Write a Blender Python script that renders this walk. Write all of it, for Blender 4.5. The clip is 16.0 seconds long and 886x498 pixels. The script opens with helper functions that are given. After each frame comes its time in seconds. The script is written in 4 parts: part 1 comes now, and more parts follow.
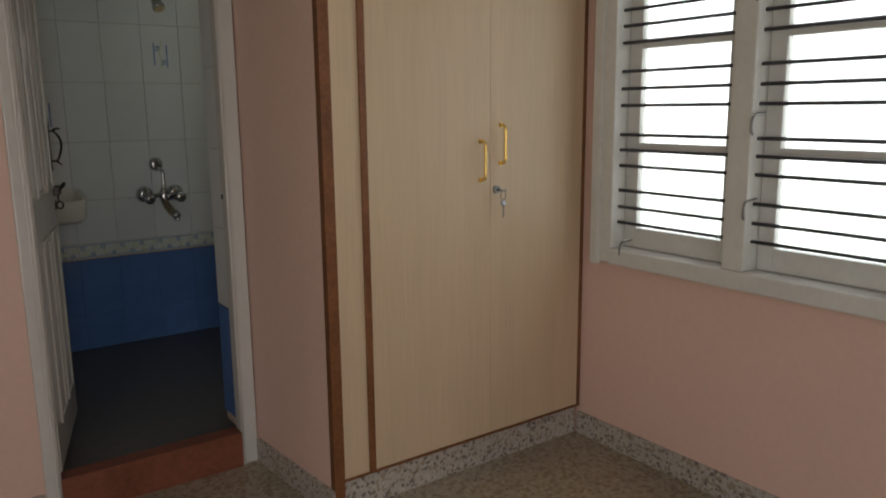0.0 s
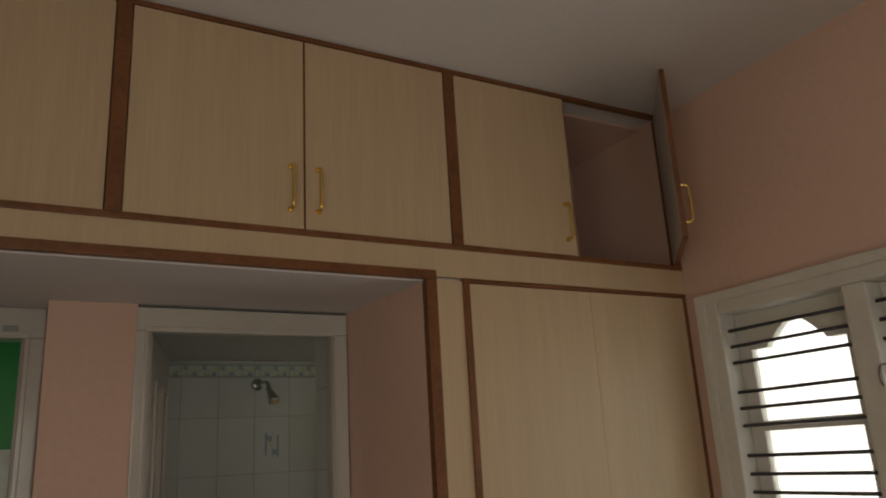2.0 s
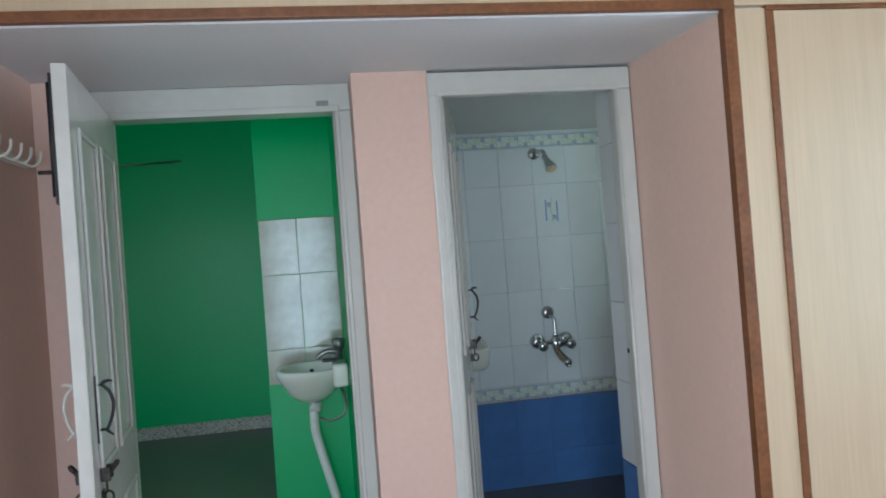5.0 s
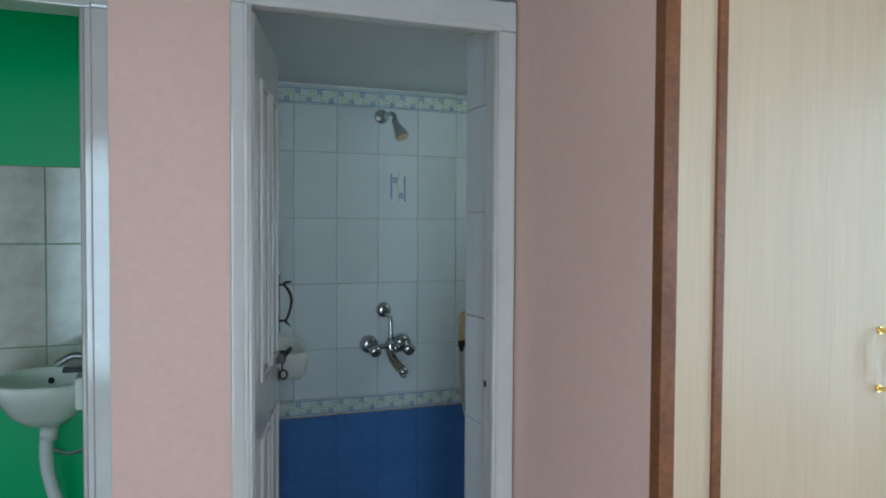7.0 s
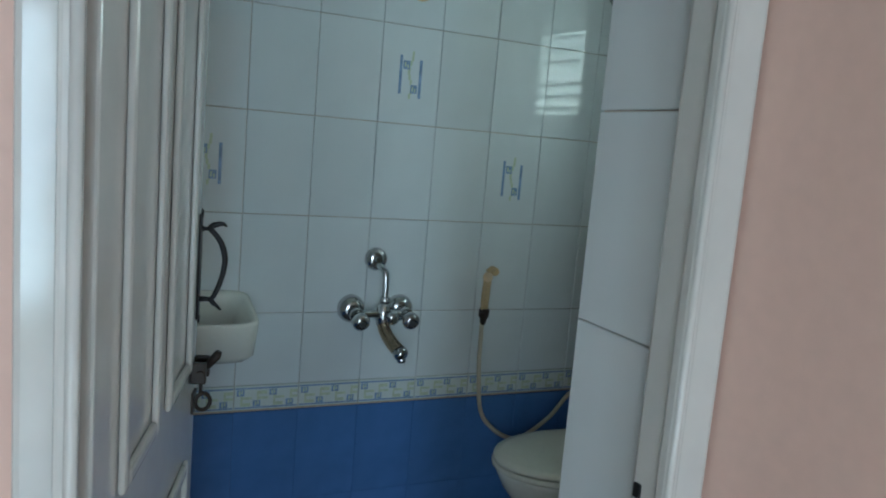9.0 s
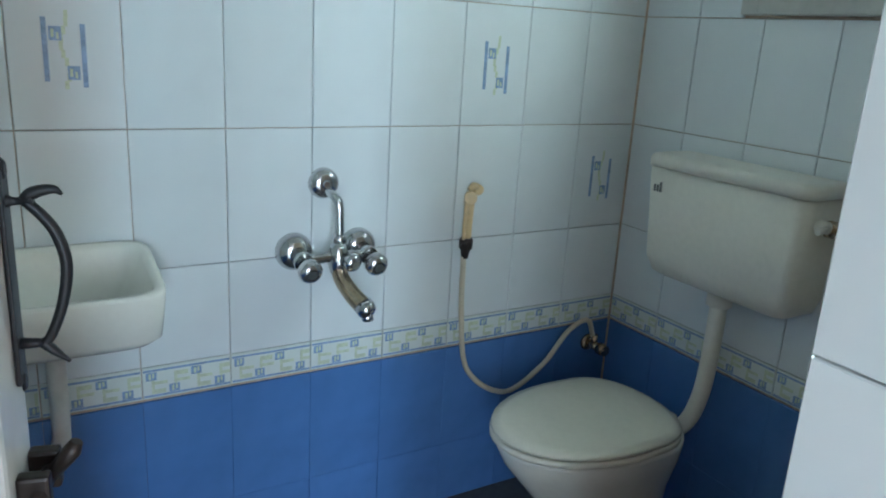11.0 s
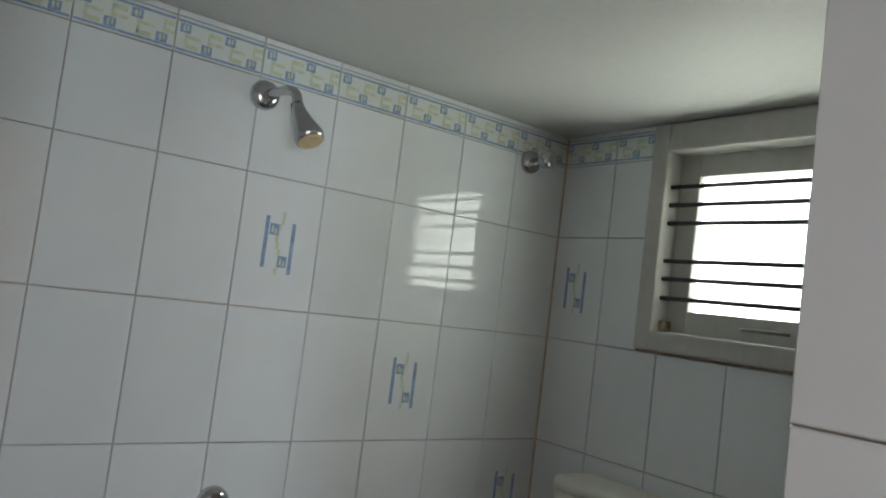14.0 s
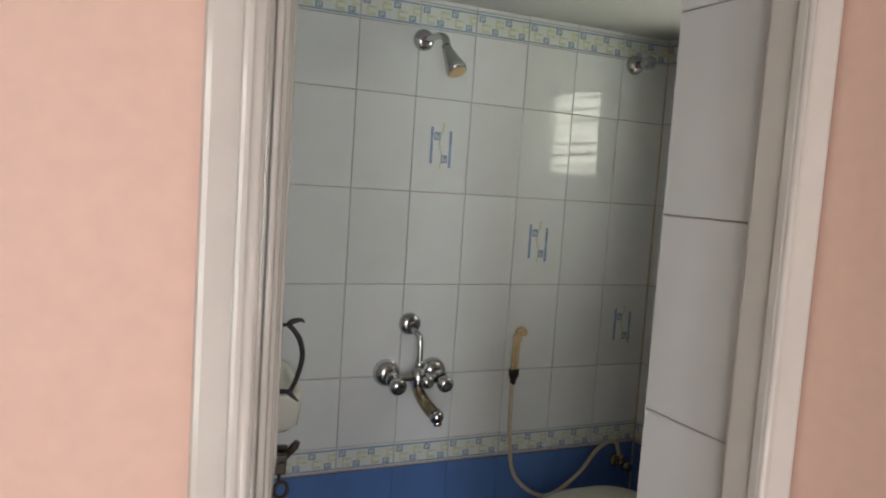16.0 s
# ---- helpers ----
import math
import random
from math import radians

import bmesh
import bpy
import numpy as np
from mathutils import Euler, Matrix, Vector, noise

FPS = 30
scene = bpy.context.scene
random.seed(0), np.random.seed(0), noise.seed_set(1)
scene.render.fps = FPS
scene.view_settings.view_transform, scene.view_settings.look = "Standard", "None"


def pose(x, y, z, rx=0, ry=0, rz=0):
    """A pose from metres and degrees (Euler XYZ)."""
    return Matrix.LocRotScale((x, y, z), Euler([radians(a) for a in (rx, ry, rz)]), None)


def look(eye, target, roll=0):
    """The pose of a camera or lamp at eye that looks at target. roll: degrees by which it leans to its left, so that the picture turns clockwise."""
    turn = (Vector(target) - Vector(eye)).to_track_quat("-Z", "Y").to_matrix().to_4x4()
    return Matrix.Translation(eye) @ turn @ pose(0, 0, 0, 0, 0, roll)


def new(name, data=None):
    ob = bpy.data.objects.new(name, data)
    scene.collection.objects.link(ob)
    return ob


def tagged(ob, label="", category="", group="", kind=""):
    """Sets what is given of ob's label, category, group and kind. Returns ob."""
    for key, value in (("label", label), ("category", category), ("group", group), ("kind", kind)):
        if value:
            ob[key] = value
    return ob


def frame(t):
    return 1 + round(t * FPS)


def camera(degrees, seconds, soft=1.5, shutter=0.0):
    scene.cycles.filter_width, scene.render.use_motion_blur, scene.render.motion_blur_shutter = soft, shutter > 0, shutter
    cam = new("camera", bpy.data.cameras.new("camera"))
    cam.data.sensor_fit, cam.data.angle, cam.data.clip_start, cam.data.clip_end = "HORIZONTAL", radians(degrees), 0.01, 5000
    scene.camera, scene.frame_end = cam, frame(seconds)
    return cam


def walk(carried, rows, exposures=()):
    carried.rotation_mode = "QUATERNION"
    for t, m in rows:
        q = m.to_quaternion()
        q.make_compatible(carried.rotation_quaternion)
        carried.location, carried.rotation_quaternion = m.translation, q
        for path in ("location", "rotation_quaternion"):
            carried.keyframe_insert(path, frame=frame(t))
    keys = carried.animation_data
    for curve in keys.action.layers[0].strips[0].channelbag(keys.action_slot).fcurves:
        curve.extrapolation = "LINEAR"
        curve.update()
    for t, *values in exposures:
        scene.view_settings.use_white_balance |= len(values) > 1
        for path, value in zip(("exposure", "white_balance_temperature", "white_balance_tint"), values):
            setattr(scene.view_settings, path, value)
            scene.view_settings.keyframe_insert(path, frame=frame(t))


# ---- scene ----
cam = camera(61.0, 16.0, soft=1.9, shutter=0.15)
PATH = [
    (0, (0.083, -0.193, 1.343), (1.225, 1.405, 0.977), -0.6),
    (0.5, (0.085, -0.188, 1.445), (1.26, 1.426, 1.332), -1.1),
    (1, (0.072, -0.184, 1.481), (1.183, 1.454, 1.766), -1.9),
    (1.5, (0.061, -0.177, 1.518), (1.112, 1.454, 2.003), -2.7),
    (2, (0.026, -0.144, 1.527), (0.984, 1.529, 2.058), -3.3),
    (2.5, (-0.016, -0.12, 1.534), (0.645, 1.683, 2.094), -2.6),
    (3, (-0.054, -0.109, 1.538), (0.312, 1.768, 2.123), -2.0),
    (3.5, (-0.068, -0.11, 1.538), (0.122, 1.789, 2.137), -1.8),
    (4, (-0.068, -0.091, 1.498), (0.118, 1.846, 1.963), -2.6),
    (4.5, (-0.065, -0.083, 1.458), (0.199, 1.888, 1.668), -3.7),
    (5, (-0.068, -0.079, 1.425), (0.265, 1.893, 1.445), -4.3),
    (7.5, (0.234, 0.98, 1.475), (1.009, 2.822, 1.384), 1.4),
    (8, (0.272, 1.301, 1.458), (1.018, 3.151, 1.31), 3.6),
    (8.5, (0.296, 1.541, 1.448), (1.123, 3.352, 1.252), 4.1),
    (9, (0.412, 1.81, 1.436), (1.235, 3.613, 1.165), 4.8),
    (9.5, (0.466, 2.022, 1.407), (1.276, 3.812, 1.03), 5.5),
    (12, (0.580, 2.545, 1.427), (1.757, 4.073, 0.872), 5.0),
    (12.5, (0.585, 2.575, 1.545), (1.830, 4.10, 1.195), 6.6),
    (13, (0.616, 2.544, 1.55), (1.854, 4.114, 1.542), 7.2),
    (13.5, (0.605, 2.53, 1.571), (1.852, 4.08, 1.775), 7.2),
    (14, (0.542, 2.445, 1.555), (1.738, 4.042, 1.697), 7.1),
    (14.5, (0.486, 2.331, 1.54), (1.657, 3.952, 1.53), 6.3),
    (15, (0.464, 2.098, 1.535), (1.487, 3.814, 1.458), 5.7),
    (15.5, (0.374, 1.939, 1.549), (1.306, 3.695, 1.334), 5.3),
    (16, (0.272, 1.81, 1.531), (1.107, 3.619, 1.352), 3.8),
]
EXPOSURES = [(0, -0.4, 6600, 10), (0.5, -0.55, 6700, 11), (1.5, -1.0, 7800, 12), (2.5, -0.78, 7300, 11), (3, -0.38, 5700, 7), (3.5, 0.0, 5350, 5), (5, 1.0, 5150, 0), (7.5, 0.75, 4900, -3), (9.5, 1.2, 4950, -5), (12, 2.5, 5100, 3), (13, 1.8, 5500, 6), (14.5, 1.25, 6100, 14), (16, 1.33, 6400, 14)]
walk(cam, [(t, look(eye, target, roll)) for t, eye, target, roll in PATH], EXPOSURES)

# ---- world and light ----
world = bpy.data.worlds.new("sky")
scene.world = world
world.use_nodes = True
wn = world.node_tree.nodes
sky = wn.new("ShaderNodeTexSky")
sky.sky_type = "NISHITA"
sky.sun_disc = False
sky.sun_elevation = radians(50)
sky.sun_rotation = radians(200)
sky.dust_density = 4.0
wn["Background"].inputs["Strength"].default_value = 0.15
world.node_tree.links.new(sky.outputs["Color"], wn["Background"].inputs["Color"])

sun = new("sun", bpy.data.lights.new("sun", "SUN"))
sun.data.energy, sun.data.angle, sun.data.color = 2.5, radians(0.5), (1.0, 0.95, 0.87)
sun.matrix_world = look((-0.22, -0.60, 0.77), (0, 0, 0))


def area_light(name, eye, target, w, h, energy, color):
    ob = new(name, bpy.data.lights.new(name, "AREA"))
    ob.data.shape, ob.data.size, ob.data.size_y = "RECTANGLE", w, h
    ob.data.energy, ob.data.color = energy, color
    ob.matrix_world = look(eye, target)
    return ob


area_light("bedroom_daylight", (2.37, 1.2, 1.4), (0, 1.2, 1.38), 1.10, 1.16, 12, (0.93, 0.97, 1.0))
# added fill from the west, out of view, to lift the niche side wall
area_light("balcony_daylight", (-0.95, -0.45, 1.15), (1, -0.45, 1.15), 1.25, 1.9, 14, (1.0, 0.98, 0.95))
area_light("doorway_daylight", (-0.25, -2.04, 1.15), (-0.05, 2, 1.15), 0.7, 1.8, 19, (0.92, 0.97, 1.0))
area_light("bathroom_daylight", (2.255, 3.398, 1.80), (1.0, 3.398, 1.79), 0.5, 0.46, 2.2, (1.0, 0.99, 0.80))
# added fill for the hall, unseen, placed to brighten the tiled panel
area_light("hall_daylight", (-1.8, 2.78, 1.45), (-1.7, 5, 1.4), 1.1, 1.3, 8, (1.0, 1.0, 1.0))

# ---- materials ----


def material(name, color, rough=0.5, metal=0.0, var=0.06, scale=3.0, fine=60.0, bump=0.0, stretch=(1, 1, 1), spec=0.5, island=0.0):
    """Base colour with soft stains, fine grain and relief."""
    m = bpy.data.materials.new(name)
    m.use_nodes = True
    nt = m.node_tree
    n, l = nt.nodes, nt.links
    b = n["Principled BSDF"]
    tc = n.new("ShaderNodeTexCoord")
    mp = n.new("ShaderNodeMapping")
    mp.inputs["Scale"].default_value = stretch
    l.new(tc.outputs["Object"], mp.inputs["Vector"])
    big, small = n.new("ShaderNodeTexNoise"), n.new("ShaderNodeTexNoise")
    big.inputs["Scale"].default_value, big.inputs["Detail"].default_value = scale, 4
    small.inputs["Scale"].default_value, small.inputs["Detail"].default_value = fine, 3
    l.new(mp.outputs["Vector"], big.inputs["Vector"])
    l.new(mp.outputs["Vector"], small.inputs["Vector"])
    mix = n.new("ShaderNodeMath")
    mix.operation = "ADD"
    l.new(big.outputs["Fac"], mix.inputs[0])
    l.new(small.outputs["Fac"], mix.inputs[1])
    ramp = n.new("ShaderNodeMapRange")
    ramp.inputs["From Min"].default_value, ramp.inputs["From Max"].default_value = 0.6, 1.4
    ramp.inputs["To Min"].default_value, ramp.inputs["To Max"].default_value = 1 - var, 1 + var
    l.new(mix.outputs[0], ramp.inputs["Value"])
    last = ramp.outputs["Result"]
    if island:
        oi = n.new("ShaderNodeObjectInfo")
        r2 = n.new("ShaderNodeMapRange")
        r2.inputs["To Min"].default_value, r2.inputs["To Max"].default_value = 1 - island, 1 + island
        l.new(oi.outputs["Random"], r2.inputs["Value"])
        mul = n.new("ShaderNodeMath")
        mul.operation = "MULTIPLY"
        l.new(last, mul.inputs[0])
        l.new(r2.outputs["Result"], mul.inputs[1])
        last = mul.outputs[0]
    vm = n.new("ShaderNodeVectorMath")
    vm.operation = "SCALE"
    vm.inputs[0].default_value = color
    l.new(last, vm.inputs["Scale"])
    l.new(vm.outputs["Vector"], b.inputs["Base Color"])
    rr = n.new("ShaderNodeMapRange")
    rr.inputs["To Min"].default_value, rr.inputs["To Max"].default_value = rough * 0.8, min(1, rough * 1.25)
    l.new(big.outputs["Fac"], rr.inputs["Value"])
    l.new(rr.outputs["Result"], b.inputs["Roughness"])
    b.inputs["Metallic"].default_value = metal
    b.inputs["Specular IOR Level"].default_value = spec
    if bump:
        bp = n.new("ShaderNodeBump")
        bp.inputs["Strength"].default_value, bp.inputs["Distance"].default_value = bump, 0.004
        l.new(mix.outputs[0], bp.inputs["Height"])
        l.new(bp.outputs["Normal"], b.inputs["Normal"])
    return m


def terrazzo(name, base, chips, dark, scale=75.0, rough=0.35):
    m = bpy.data.materials.new(name)
    m.use_nodes = True
    n, l = m.node_tree.nodes, m.node_tree.links
    b = n["Principled BSDF"]
    tc = n.new("ShaderNodeTexCoord")
    v = n.new("ShaderNodeTexVoronoi")
    v.inputs["Scale"].default_value = scale
    ns = n.new("ShaderNodeTexNoise")
    ns.inputs["Scale"].default_value = 2.5
    l.new(tc.outputs["Object"], v.inputs["Vector"])
    l.new(tc.outputs["Object"], ns.inputs["Vector"])
    sep = n.new("ShaderNodeSeparateColor")
    l.new(v.outputs["Color"], sep.inputs["Color"])
    r = n.new("ShaderNodeValToRGB")
    r.color_ramp.interpolation = "CONSTANT"
    e = r.color_ramp.elements
    e[0].position, e[0].color = 0.0, (*dark, 1)
    e[1].position, e[1].color = 0.13, (*base, 1)
    x = e.new(0.6)
    x.color = (*chips, 1)
    x = e.new(0.82)
    x.color = (base[0] * 0.75, base[1] * 0.68, base[2] * 0.55, 1)
    l.new(sep.outputs["Red"], r.inputs["Fac"])
    mr = n.new("ShaderNodeMapRange")
    mr.inputs["To Min"].default_value, mr.inputs["To Max"].default_value = 0.75, 1.2
    l.new(ns.outputs["Fac"], mr.inputs["Value"])
    vm = n.new("ShaderNodeVectorMath")
    vm.operation = "SCALE"
    l.new(r.outputs["Color"], vm.inputs[0])
    l.new(mr.outputs["Result"], vm.inputs["Scale"])
    l.new(vm.outputs["Vector"], b.inputs["Base Color"])
    b.inputs["Roughness"].default_value = rough
    return m


def glass(name, color, rough, relief):
    m = bpy.data.materials.new(name)
    m.use_nodes = True
    n, l = m.node_tree.nodes, m.node_tree.links
    b = n["Principled BSDF"]
    b.inputs["Base Color"].default_value = (*color, 1)
    b.inputs["Transmission Weight"].default_value = 1.0
    b.inputs["Roughness"].default_value = rough
    b.inputs["IOR"].default_value = 1.45
    tc, v, bp = n.new("ShaderNodeTexCoord"), n.new("ShaderNodeTexVoronoi"), n.new("ShaderNodeBump")
    v.inputs["Scale"].default_value = 70
    bp.inputs["Strength"].default_value, bp.inputs["Distance"].default_value = relief, 0.003
    l.new(tc.outputs["Object"], v.inputs["Vector"])
    l.new(v.outputs["Distance"], bp.inputs["Height"])
    l.new(bp.outputs["Normal"], b.inputs["Normal"])
    return m


PINK = material("pink_wall_paint", (0.73, 0.515, 0.43), 0.5, var=0.05, scale=1.6, fine=45, bump=0.06)
WHITE = material("white_ceiling_paint", (0.72, 0.71, 0.74), 0.75, var=0.04, scale=1.2, bump=0.05)
BATHPAINT = material("bathroom_ceiling_paint", (0.64, 0.65, 0.64), 0.6, var=0.05, scale=2, bump=0.05)
GREEN = material("green_wall_paint", (0.024, 0.39, 0.105), 0.4, var=0.07, scale=1.5, fine=50, bump=0.05)
ENAMEL = material("white_enamel_paint", (0.62, 0.615, 0.585), 0.11, var=0.05, scale=5, fine=25, bump=0.05)
WINPAINT = material("window_enamel_paint", (0.66, 0.66, 0.62), 0.32, var=0.07, scale=6, fine=40, bump=0.10)
# greyish vent enamel, its colour lowered further to carry the frame's backlit shade
VENTPAINT = material("grey_enamel_paint", (0.46, 0.46, 0.43), 0.35, var=0.1, scale=6, fine=40, bump=0.12)
LAMINATE = material("maple_laminate", (0.60, 0.465, 0.31), 0.40, var=0.075, scale=5, fine=38, stretch=(3.2, 3.2, 0.12))
TRIM = material("brown_stained_trim", (0.19, 0.075, 0.027), 0.42, var=0.35, scale=8, fine=70, stretch=(1, 1, 1), bump=0.2)
BRASS = material("brass", (0.83, 0.60, 0.20), 0.2, 1.0, var=0.05)
CHROME = material("chrome", (0.54, 0.54, 0.55), 0.15, 1.0, var=0.10, scale=20, fine=120)
AGED = material("stained_chrome", (0.46, 0.37, 0.26), 0.25, 1.0, var=0.35, scale=30, fine=120)
IRON = material("black_iron", (0.02, 0.02, 0.022), 0.4, 0.4, var=0.2, bump=0.1)
GREYBAR = material("painted_grille_bar", (0.05, 0.05, 0.06), 0.4, 0.2, var=0.2)
TILE = material("white_glazed_tile", (0.72, 0.76, 0.78), 0.02, var=0.03, scale=4, fine=9, bump=0.006, spec=0.5, island=0.03)
BLUETILE = material("blue_glazed_tile", (0.10, 0.20, 0.47), 0.09, var=0.10, scale=6, fine=16, bump=0.03, island=0.05)
BORDER = material("border_tile_glaze", (0.70, 0.75, 0.72), 0.10, var=0.04)
BLUEPRINT = material("blue_printed_glaze", (0.27, 0.37, 0.56), 0.14, var=0.3, scale=40, fine=160)
PALEPRINT = material("pale_green_printed_glaze", (0.60, 0.66, 0.50), 0.14, var=0.15, scale=40, fine=160)
GROUT = material("stained_grout", (0.46, 0.37, 0.29), 0.9, var=0.35, scale=4, fine=60, bump=0.2)
TERRAZZO = terrazzo("terrazzo_floor", (0.36, 0.31, 0.23), (0.41, 0.37, 0.29), (0.24, 0.20, 0.15), 75, 0.3)
SKIRT = terrazzo("terrazzo_skirting", (0.44, 0.41, 0.37), (0.50, 0.47, 0.42), (0.17, 0.15, 0.13), 100, 0.4)
BATHFLOOR = material("dark_bathroom_floor", (0.10, 0.095, 0.09), 0.35, var=0.25, scale=5, fine=40, bump=0.1)
BACKLAM = material("grey_backing_laminate", (0.50, 0.48, 0.45), 0.5, var=0.06, scale=4, fine=40)
BRONZE = material("dark_bronze", (0.035, 0.026, 0.022), 0.35, 0.5, var=0.3, scale=20, fine=90)
SILL = material("red_oxide_threshold", (0.20, 0.065, 0.035), 0.5, var=0.3, scale=6, fine=50, bump=0.15)
CERAMIC = material("white_ceramic", (0.78, 0.77, 0.70), 0.08, var=0.03)
PLASTIC = material("aged_white_plastic", (0.76, 0.74, 0.66), 0.3, var=0.05, scale=6)
SEATMAT = material("cream_toilet_seat", (0.74, 0.72, 0.62), 0.22, var=0.04, scale=6)
CREAM = material("yellowed_plastic", (0.62, 0.47, 0.26), 0.35, var=0.15, scale=25)
PVC = material("grey_white_pipe", (0.66, 0.66, 0.62), 0.35, var=0.08, scale=15)
HOSE = material("beige_hose_plastic", (0.56, 0.50, 0.38), 0.35, var=0.1, scale=20)
MARBLE = material("marbled_wall_tile", (0.36, 0.34, 0.27), 0.14, var=0.2, scale=7, fine=22, island=0.06)
STEEL = material("grey_steel", (0.25, 0.25, 0.25), 0.35, 0.9, var=0.2)
FROST = glass("textured_window_glass", (0.95, 0.97, 0.95), 0.16, 0.5)
PLASTER = material("outside_plaster", (0.6, 0.58, 0.52), 0.8, var=0.1, bump=0.2)
GRASS = material("grass_ground", (0.13, 0.20, 0.06), 0.9, var=0.4, scale=0.6, fine=8, bump=0.3)

# ---- building helpers ----


def box(bm, x0, x1, y0, y1, z0, z1, bev=0.0):
    m = Matrix.LocRotScale(((x0 + x1) / 2, (y0 + y1) / 2, (z0 + z1) / 2), None, (abs(x1 - x0), abs(y1 - y0), abs(z1 - z0)))
    r = bmesh.ops.create_cube(bm, size=1.0, matrix=m)
    if bev:
        es = list({e for v in r["verts"] for e in v.link_edges})
        bmesh.ops.bevel(bm, geom=es, offset=bev, segments=2, affect="EDGES", profile=0.6)


def tube(bm, pts, r, seg=14, caps=True):
    """A round bar along points; r is a radius or one radius a point."""
    pts = [Vector(p) for p in pts]
    rs = r if isinstance(r, (list, tuple)) else [r] * len(pts)
    rings, side = [], None
    for i, p in enumerate(pts):
        d = (pts[min(i + 1, len(pts) - 1)] - pts[max(i - 1, 0)]).normalized()
        if side is None:
            side = d.orthogonal().normalized()
        side = (side - d * side.dot(d)).normalized()
        up = d.cross(side)
        rings.append([bm.verts.new(p + rs[i] * (math.cos(a) * side + math.sin(a) * up)) for a in (2 * math.pi * k / seg for k in range(seg))])
    for a, b in zip(rings, rings[1:]):
        for k in range(seg):
            f = bm.faces.new((a[k], a[(k + 1) % seg], b[(k + 1) % seg], b[k]))
            f.smooth = True
    if caps:
        bm.faces.new(list(reversed(rings[0])))
        bm.faces.new(rings[-1])


def smooth_path(pts, n=8):
    """A Catmull-Rom curve through points."""
    p = [Vector(q) for q in pts]
    p = [2 * p[0] - p[1]] + p + [2 * p[-1] - p[-2]]
    out = []
    for i in range(1, len(p) - 2):
        for k in range(n):
            t = k / n
            a, b, c, d = p[i - 1], p[i], p[i + 1], p[i + 2]
            out.append(0.5 * (2 * b + (c - a) * t + (2 * a - 5 * b + 4 * c - d) * t * t + (3 * b - 3 * c + d - a) * t ** 3))
    return out + [p[-2]]


def loft(bm, rings, close_first=True, close_last=True):
    vs = [[bm.verts.new(p) for p in ring] for ring in rings]
    n = len(vs[0])
    for a, b in zip(vs, vs[1:]):
        for k in range(n):
            f = bm.faces.new((a[k], a[(k + 1) % n], b[(k + 1) % n], b[k]))
            f.smooth = True
    if close_first:
        bm.faces.new(list(reversed(vs[0])))
    if close_last:
        bm.faces.new(vs[-1])


def prism(bm, outline, z0, z1):
    """A flat-faced upright prism over an outline of (x, y)."""
    lo, hi = [[bm.verts.new((x, y, z)) for x, y in outline] for z in (z0, z1)]
    n = len(lo)
    for k in range(n):
        bm.faces.new((lo[k], lo[(k + 1) % n], hi[(k + 1) % n], hi[k]))
    bm.faces.new(lo[::-1])
    bm.faces.new(hi)


def mesh_of(name, bm, mat):
    bmesh.ops.recalc_face_normals(bm, faces=bm.faces[:])
    me = bpy.data.meshes.new(name)
    bm.to_mesh(me)
    bm.free()
    me.materials.append(mat)
    return me


def part(name, bm, mat, parent=None, label=""):
    ob = new(name, mesh_of(name, bm, mat))
    if parent:
        ob.parent = parent
    if label:
        ob["label"] = label
    return ob


def boxes(name, mat, parent, *bs, bev=0.0, label=""):
    bm = bmesh.new()
    for b in bs:
        box(bm, *b, bev)
    return part(name, bm, mat, parent, label)


def base(name, x, y, z, label, category, group=""):
    ob = new(name)
    ob.location = (x, y, z)
    ob.empty_display_size = 0.1
    return tagged(ob, label, category, group)


def adopt(thing):
    """Parts were built in world places: keep them there under their moved base."""
    inv = Matrix.Translation(thing.location).inverted()
    for c in thing.children:
        c.matrix_parent_inverse = inv
    return thing


def structure(name, mat, label, category, *bs):
    return tagged(boxes(name, mat, None, *bs), label, category, kind="structure")


# ---- fixed numbers of the plan ----
XE, XW, YF, YD, YB = 2.27, -0.917, 1.90, 2.47, 2.71     # window wall, left wall, wardrobe front, door wall front and back
ZC, ZL0, ZL1 = 2.84, 2.068, 2.17                        # ceiling, loft slab
BX0, BX1, BY1, BZ0, BZ1 = 0.40, 2.17, 4.05, 0.10, 2.10  # bathroom inside

# ---- structure: bedroom ----
structure("ground", GRASS, "green grassy ground outside the windows", "ground", (-60, 60, -60, 60, -3.6, -3.4))
structure("floor", TERRAZZO, "speckled beige terrazzo floor", "floor", (XW - 0.15, XE + 0.23, -2.2, YB, -0.12, 0.0))
structure("floor_hall", material("dark_green_mosaic_floor", (0.10, 0.10, 0.08), 0.35, var=0.3, scale=12, fine=60), "dark mosaic floor of the hall", "floor", (-3.2, 0.03, YB, 7.0, -0.12, -0.002))
structure("floor_bathroom", BATHFLOOR, "dark grey bathroom floor, slightly raised", "floor", (BX0, BX1, YB, BY1, -0.12, BZ0), (0.352, 1.055, YD + 0.05, YB, -0.002, BZ0))
structure("ceiling", WHITE, "white painted bedroom ceiling", "ceiling", (XW - 0.15, XE + 0.23, -2.2, YB, ZC, ZC + 0.12))
structure("ceiling_hall", WHITE, "white painted hall ceiling", "ceiling", (-3.4, 0.1, YB + 0.002, 7.2, 2.85, 2.97))
structure("ceiling_bathroom", BATHPAINT, "white painted low bathroom ceiling", "ceiling", (BX0 - 0.1, BX1 + 0.23, YB + 0.002, BY1 + 0.12, BZ1, BZ1 + 0.1))

